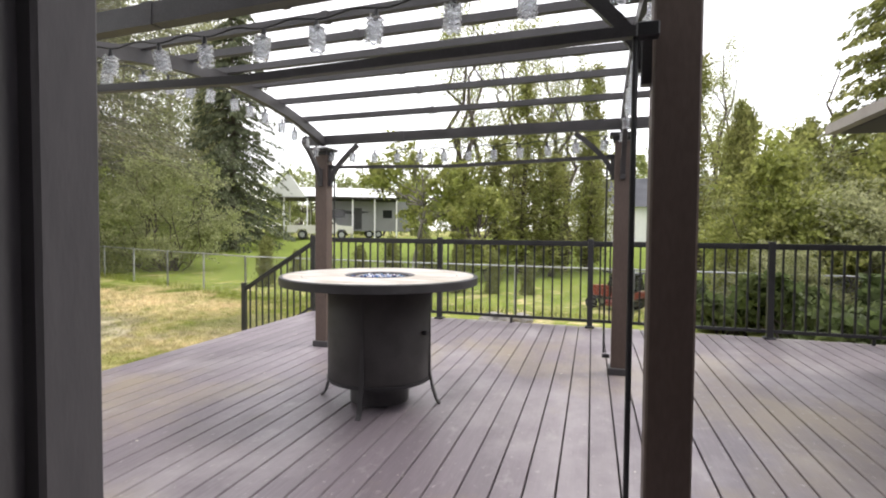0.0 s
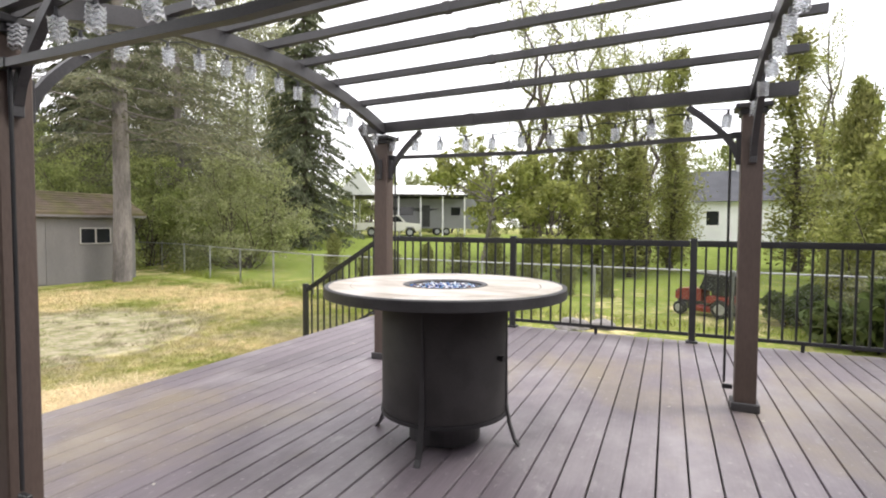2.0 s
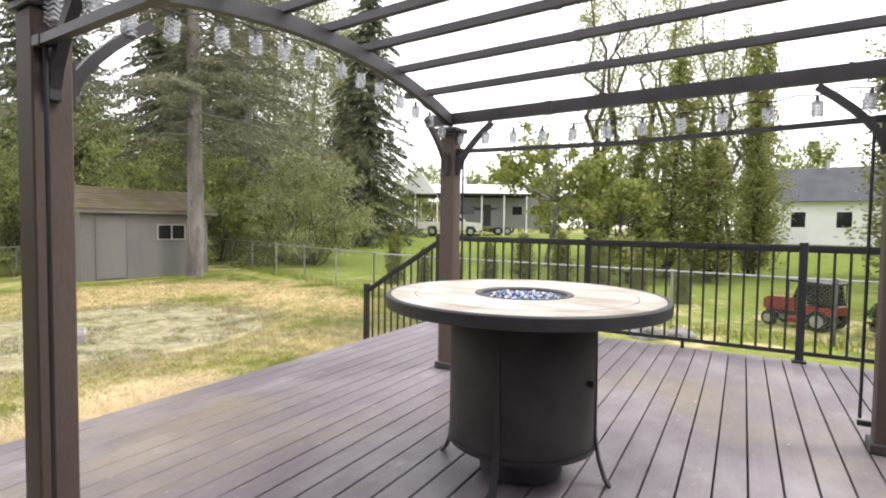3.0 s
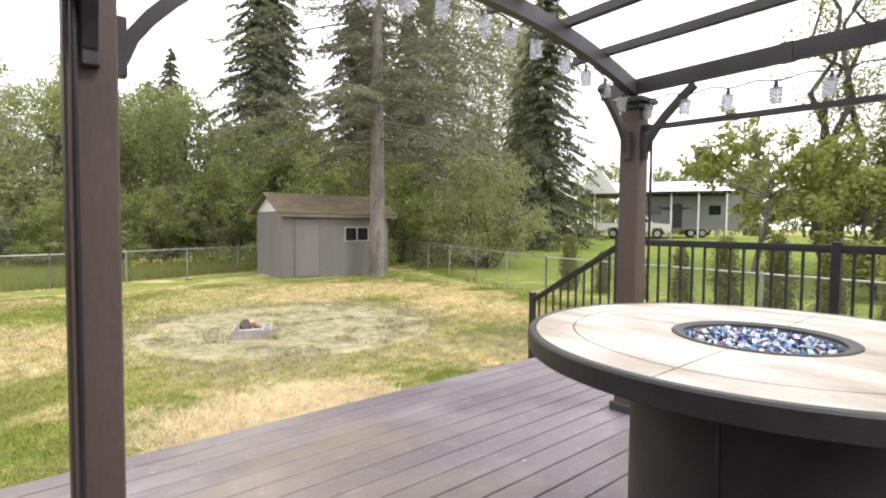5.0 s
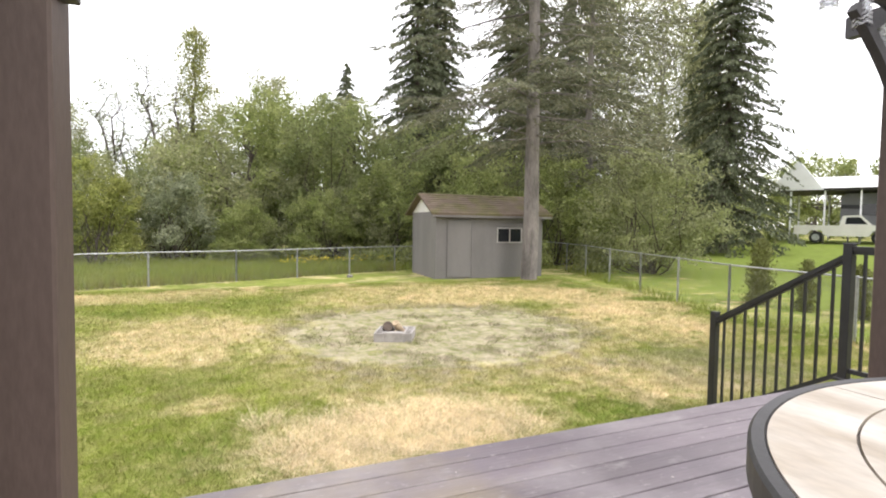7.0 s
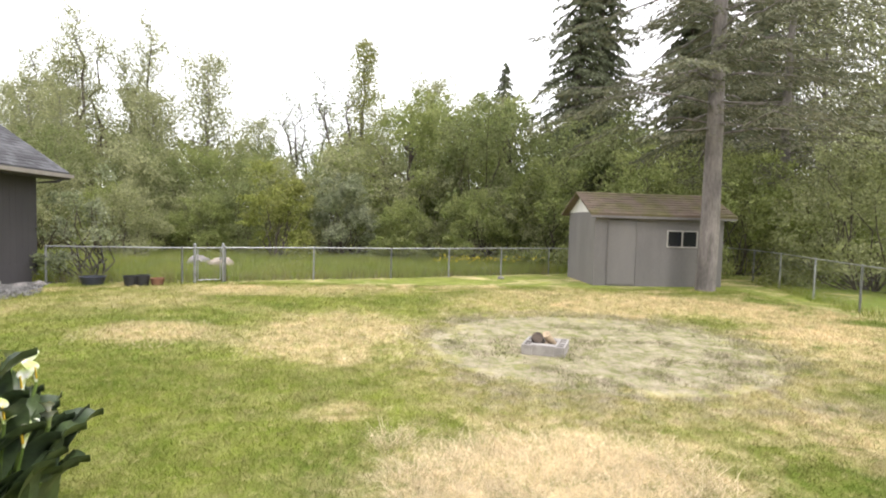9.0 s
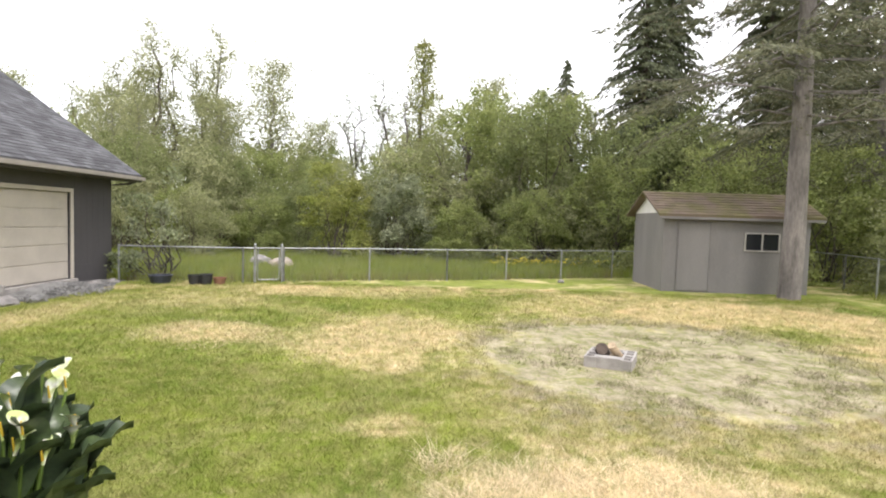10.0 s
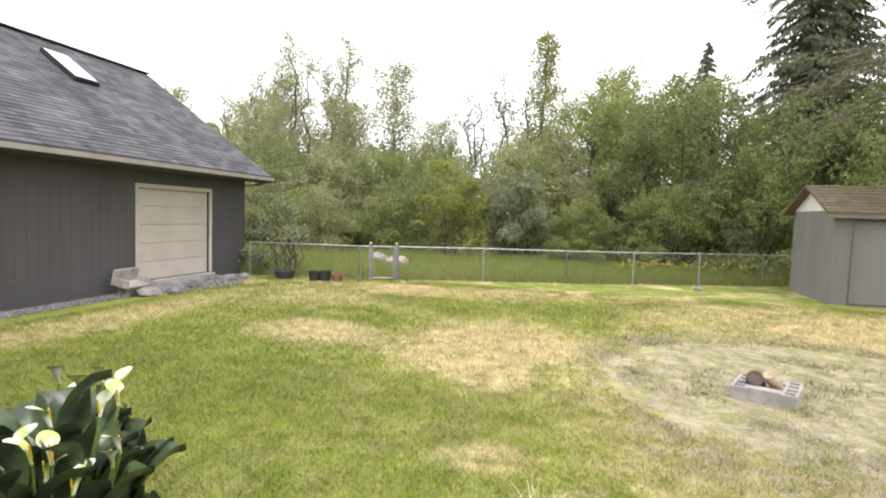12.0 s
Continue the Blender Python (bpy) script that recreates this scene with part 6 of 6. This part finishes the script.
def make_carport():
    z = ground_z(-22, 40)
    c = thing("carport", pose(NX, NY, z, 0, 0, NR), "open carport with a white metal roof on slim posts", "carport")
    part("roof", prism([(-0.6, 3.35), (9.6, 3.35), (9.6, 3.5), (-0.6, 3.5)], -0.8, 5.2), M_DARK, c)
    bm = bmesh.new()
    v = [bm.verts.new(q) for q in ((-0.7, -0.9, 3.50), (9.8, -0.9, 3.50), (9.8, 2.2, 4.45), (-0.7, 2.2, 4.45), (9.8, 5.3, 3.5), (-0.7, 5.3, 3.5))]
    for f in ((0, 1, 2, 3), (3, 2, 4, 5), (0, 3, 5), (1, 4, 2), (0, 5, 4, 1)):
        bm.faces.new([v[k] for k in f])
    part("metal_roof", bm, M_METALROOF, c)
    bm = bmesh.new()
    v = [bm.verts.new(q) for q in ((-1.3, -0.95, 3.4), (1.9, -0.95, 3.4), (0.5, -0.95, 5.35), (-1.3, 2.5, 3.4), (1.9, 2.5, 3.4), (0.5, 2.5, 5.35))]
    for f in ((0, 1, 2), (5, 4, 3), (0, 2, 5, 3), (1, 4, 5, 2), (0, 3, 4, 1)):
        bm.faces.new([v[k] for k in f])
    part("front_gable", bm, M_METALROOF, c)
    for k in range(6):
        part("post", block(0.1 + 1.85 * k - 0.05, 0.1 + 1.85 * k + 0.05, -0.65, -0.55, -0.2, 3.4), M_OFFWHITE, c)
        part("post", block(0.1 + 1.85 * k - 0.05, 0.1 + 1.85 * k + 0.05, 4.75, 4.85, -0.2, 3.4), M_OFFWHITE, c)


def wheel(x, y, r, parent, w=0.22):
    t = part("wheel", tube([(x, y - w / 2, r), (x, y - w / 2 + 0.03, r), (x, y + w / 2 - 0.03, r), (x, y + w / 2, r)], [r * 0.9, r, r, r * 0.9], 20), M_RUBBER, parent)
    part("rim", tube([(x, y - w / 2 - 0.012, r), (x, y + w / 2 + 0.012, r)], r * 0.58, 16), M_GALV, t)


def make_truck():
    z = ground_z(-23, 39)
    t = thing("pickup_truck", pose(-24.65, 36.63, z, 0, 0, NR), "white pickup truck parked on the drive", "pickup")
    part("body", prism([(0, 0.55), (0, 1.12), (2.35, 1.12), (2.4, 1.15), (3.95, 1.15), (5.1, 1.05), (5.2, 0.85), (5.2, 0.5), (4.75, 0.45), (4.55, 0.8), (4.0, 0.8), (3.8, 0.45), (1.65, 0.45), (1.45, 0.8), (0.9, 0.8), (0.7, 0.5)], -0.9, 0.9), M_TRUCKW, t)
    part("cab", prism([(2.35, 1.12), (2.5, 1.72), (3.4, 1.75), (3.95, 1.15)], -0.8, 0.8), M_TRUCKW, t)
    part("side_window", prism([(2.62, 1.2), (2.7, 1.62), (3.33, 1.64), (3.72, 1.2)], -0.812, 0.812), M_GLASS, t)
    part("bumper", block(-0.12, 0.02, -0.85, 0.85, 0.45, 0.62, 0.02), M_GALV, t)
    part("tail_light", block(-0.02, 0.03, -0.89, -0.80, 0.80, 1.05, 0.01), M_RED, t)
    for x in (1.17, 4.27):
        for y in (-0.82, 0.82):
            wheel(x, y, 0.36, t)


def make_rv():
    z = ground_z(-20, 42)
    r = thing("travel_trailer", pose(-23.7, 39.6, z, 0, 0, NR), "grey and white travel trailer parked under the carport", "trailer")
    part("body", prism([(0, 0.6), (0, 3.0), (0.3, 3.2), (7.6, 3.2), (8.0, 2.4), (8.0, 0.6)], 0, 2.4), M_RVGREY, r)
    part("stripe", prism([(0.0, 2.2), (3.4, 2.05), (4.6, 2.3), (0.0, 2.45)], -0.012, 0.0), M_BLACK, r)
    for x, w in ((1.0, 1.3), (5.6, 0.8)):
        part("window", prism([(x, 1.75), (x + w, 1.75), (x + w, 2.45), (x, 2.45)], -0.03, 0.0), M_GLASS, r)
    part("door", prism([(3.1, 0.75), (3.75, 0.75), (3.75, 2.6), (3.1, 2.6)], -0.02, 0.0), M_BLACK, r)
    for x in (4.4, 5.2):
        wheel(x, 0.1, 0.34, r)
        wheel(x, 2.3, 0.34, r)
    part("jack_leg", block(0.4, 0.5, 0.3, 0.4, 0.0, 0.62), M_GALV, r)


make_carport()
make_truck()
make_rv()


def make_tractor():
    x, y = 0.45, 12.85
    t = thing("garden_tractor", pose(x, y, ground_z(x, y), 0, 0, 150) @ Matrix.Diagonal((0.72, 0.72, 0.72, 1)), "red and black garden tractor parked on the grass", "tractor")
    part("hood", prism([(0.2, 0.42), (0.2, 0.78), (0.9, 0.74), (1.0, 0.6), (1.0, 0.42)], -0.24, 0.24), M_ORANGE, t)
    part("grille", block(1.0, 1.04, -0.18, 0.18, 0.45, 0.68, 0.01), M_BLACK, t)
    part("chassis", block(-0.6, 0.95, -0.22, 0.22, 0.30, 0.42, 0.02), M_BLACK, t)
    part("mower_deck", lathe([(0.002, 0.14), (0.44, 0.14), (0.46, 0.26), (0.36, 0.32), (0.002, 0.32)], 24), M_ORANGE, t)
    part("fender", prism([(-0.75, 0.42), (-0.75, 0.62), (-0.1, 0.62), (0.05, 0.42)], -0.45, 0.45), M_ORANGE, t)
    part("seat", prism([(-0.55, 0.63), (-0.08, 0.63), (-0.08, 0.72), (-0.45, 0.74), (-0.55, 1.08), (-0.66, 1.06), (-0.62, 0.66)], -0.22, 0.22), M_BLACK, t)
    part("steering_wheel", tube([(0.16 + 0.05 * math.sin(a), 0.17 * math.cos(a), 0.96 + 0.14 * math.sin(a)) for a in np.linspace(0, 2 * math.pi, 17)], 0.014, 6), M_BLACK, t)
    part("steering_column", tube([(0.3, 0, 0.72), (0.16, 0, 0.96)], 0.02, 6), M_BLACK, t)
    part("canopy", prism([(-0.75, 1.18), (0.35, 1.22), (0.35, 1.27), (-0.75, 1.23)], -0.42, 0.42), M_BLACK, t)
    part("windscreen", prism([(-0.70, 0.66), (0.20, 0.80), (0.05, 1.18), (-0.62, 1.18)], -0.36, 0.36), M_GLASS, t)
    for px in (-0.7, 0.28):
        for py in (-0.38, 0.38):
            part("canopy_post", tube([(px, py, 0.5), (px, py, 1.2)], 0.015, 6), M_BLACK, t)
    for wx, r in ((-0.45, 0.27), (0.75, 0.19)):
        for wy in (-0.38, 0.38):
            wheel(wx, wy, r, t, 0.2)


make_tractor()


# ---------------------------------------------------------------- the fence gate and loose bits
def make_gate():
    a, b = Vector((-15.68, -2.74, 0)), Vector((-15.98, -2.14, 0))
    z = ground_z(a.x, a.y)
    g = thing("fence_gate", pose(0, 0, 0), "narrow galvanised chain-link gate in the back fence", "gate")
    for q in (a, b):
        part("gate_post", tube([(q.x, q.y, z - 0.2), (q.x, q.y, z + 0.99), (q.x, q.y, z + 1.02)], [0.036, 0.036, 0.012], 10), M_GALV, g)
    d = (b - a).normalized()
    p, q = a + d * 0.07, b - d * 0.07
    up = Vector((0, 0, 1))
    part("gate_frame", tube([p + up * (z + 0.08), p + up * (z + 0.91), q + up * (z + 0.91), q + up * (z + 0.08), p + up * (z + 0.08)], 0.016, 8), M_GALV, g)
    part("latch", block(q.x - 0.03, q.x + 0.03, q.y - 0.02, q.y + 0.05, z + 0.60, z + 0.66, 0.005), M_GALV, g)


make_gate()
rd = np.random.default_rng(61)
fp = [(-3.6 + 7.5 * rd.random(), 0.9 + 5.4 * rd.random(), 0.004) for k in range(70)]
scatter_stones("deck_litter", fp, 0.004 + 0.008 * rd.random(len(fp)), mat("dry_flake", (0.62, 0.58, 0.50), 0.8, 0.2, island=0.4), "small pale dry leaf flakes lying on the deck", "litter", 62, 0.25)
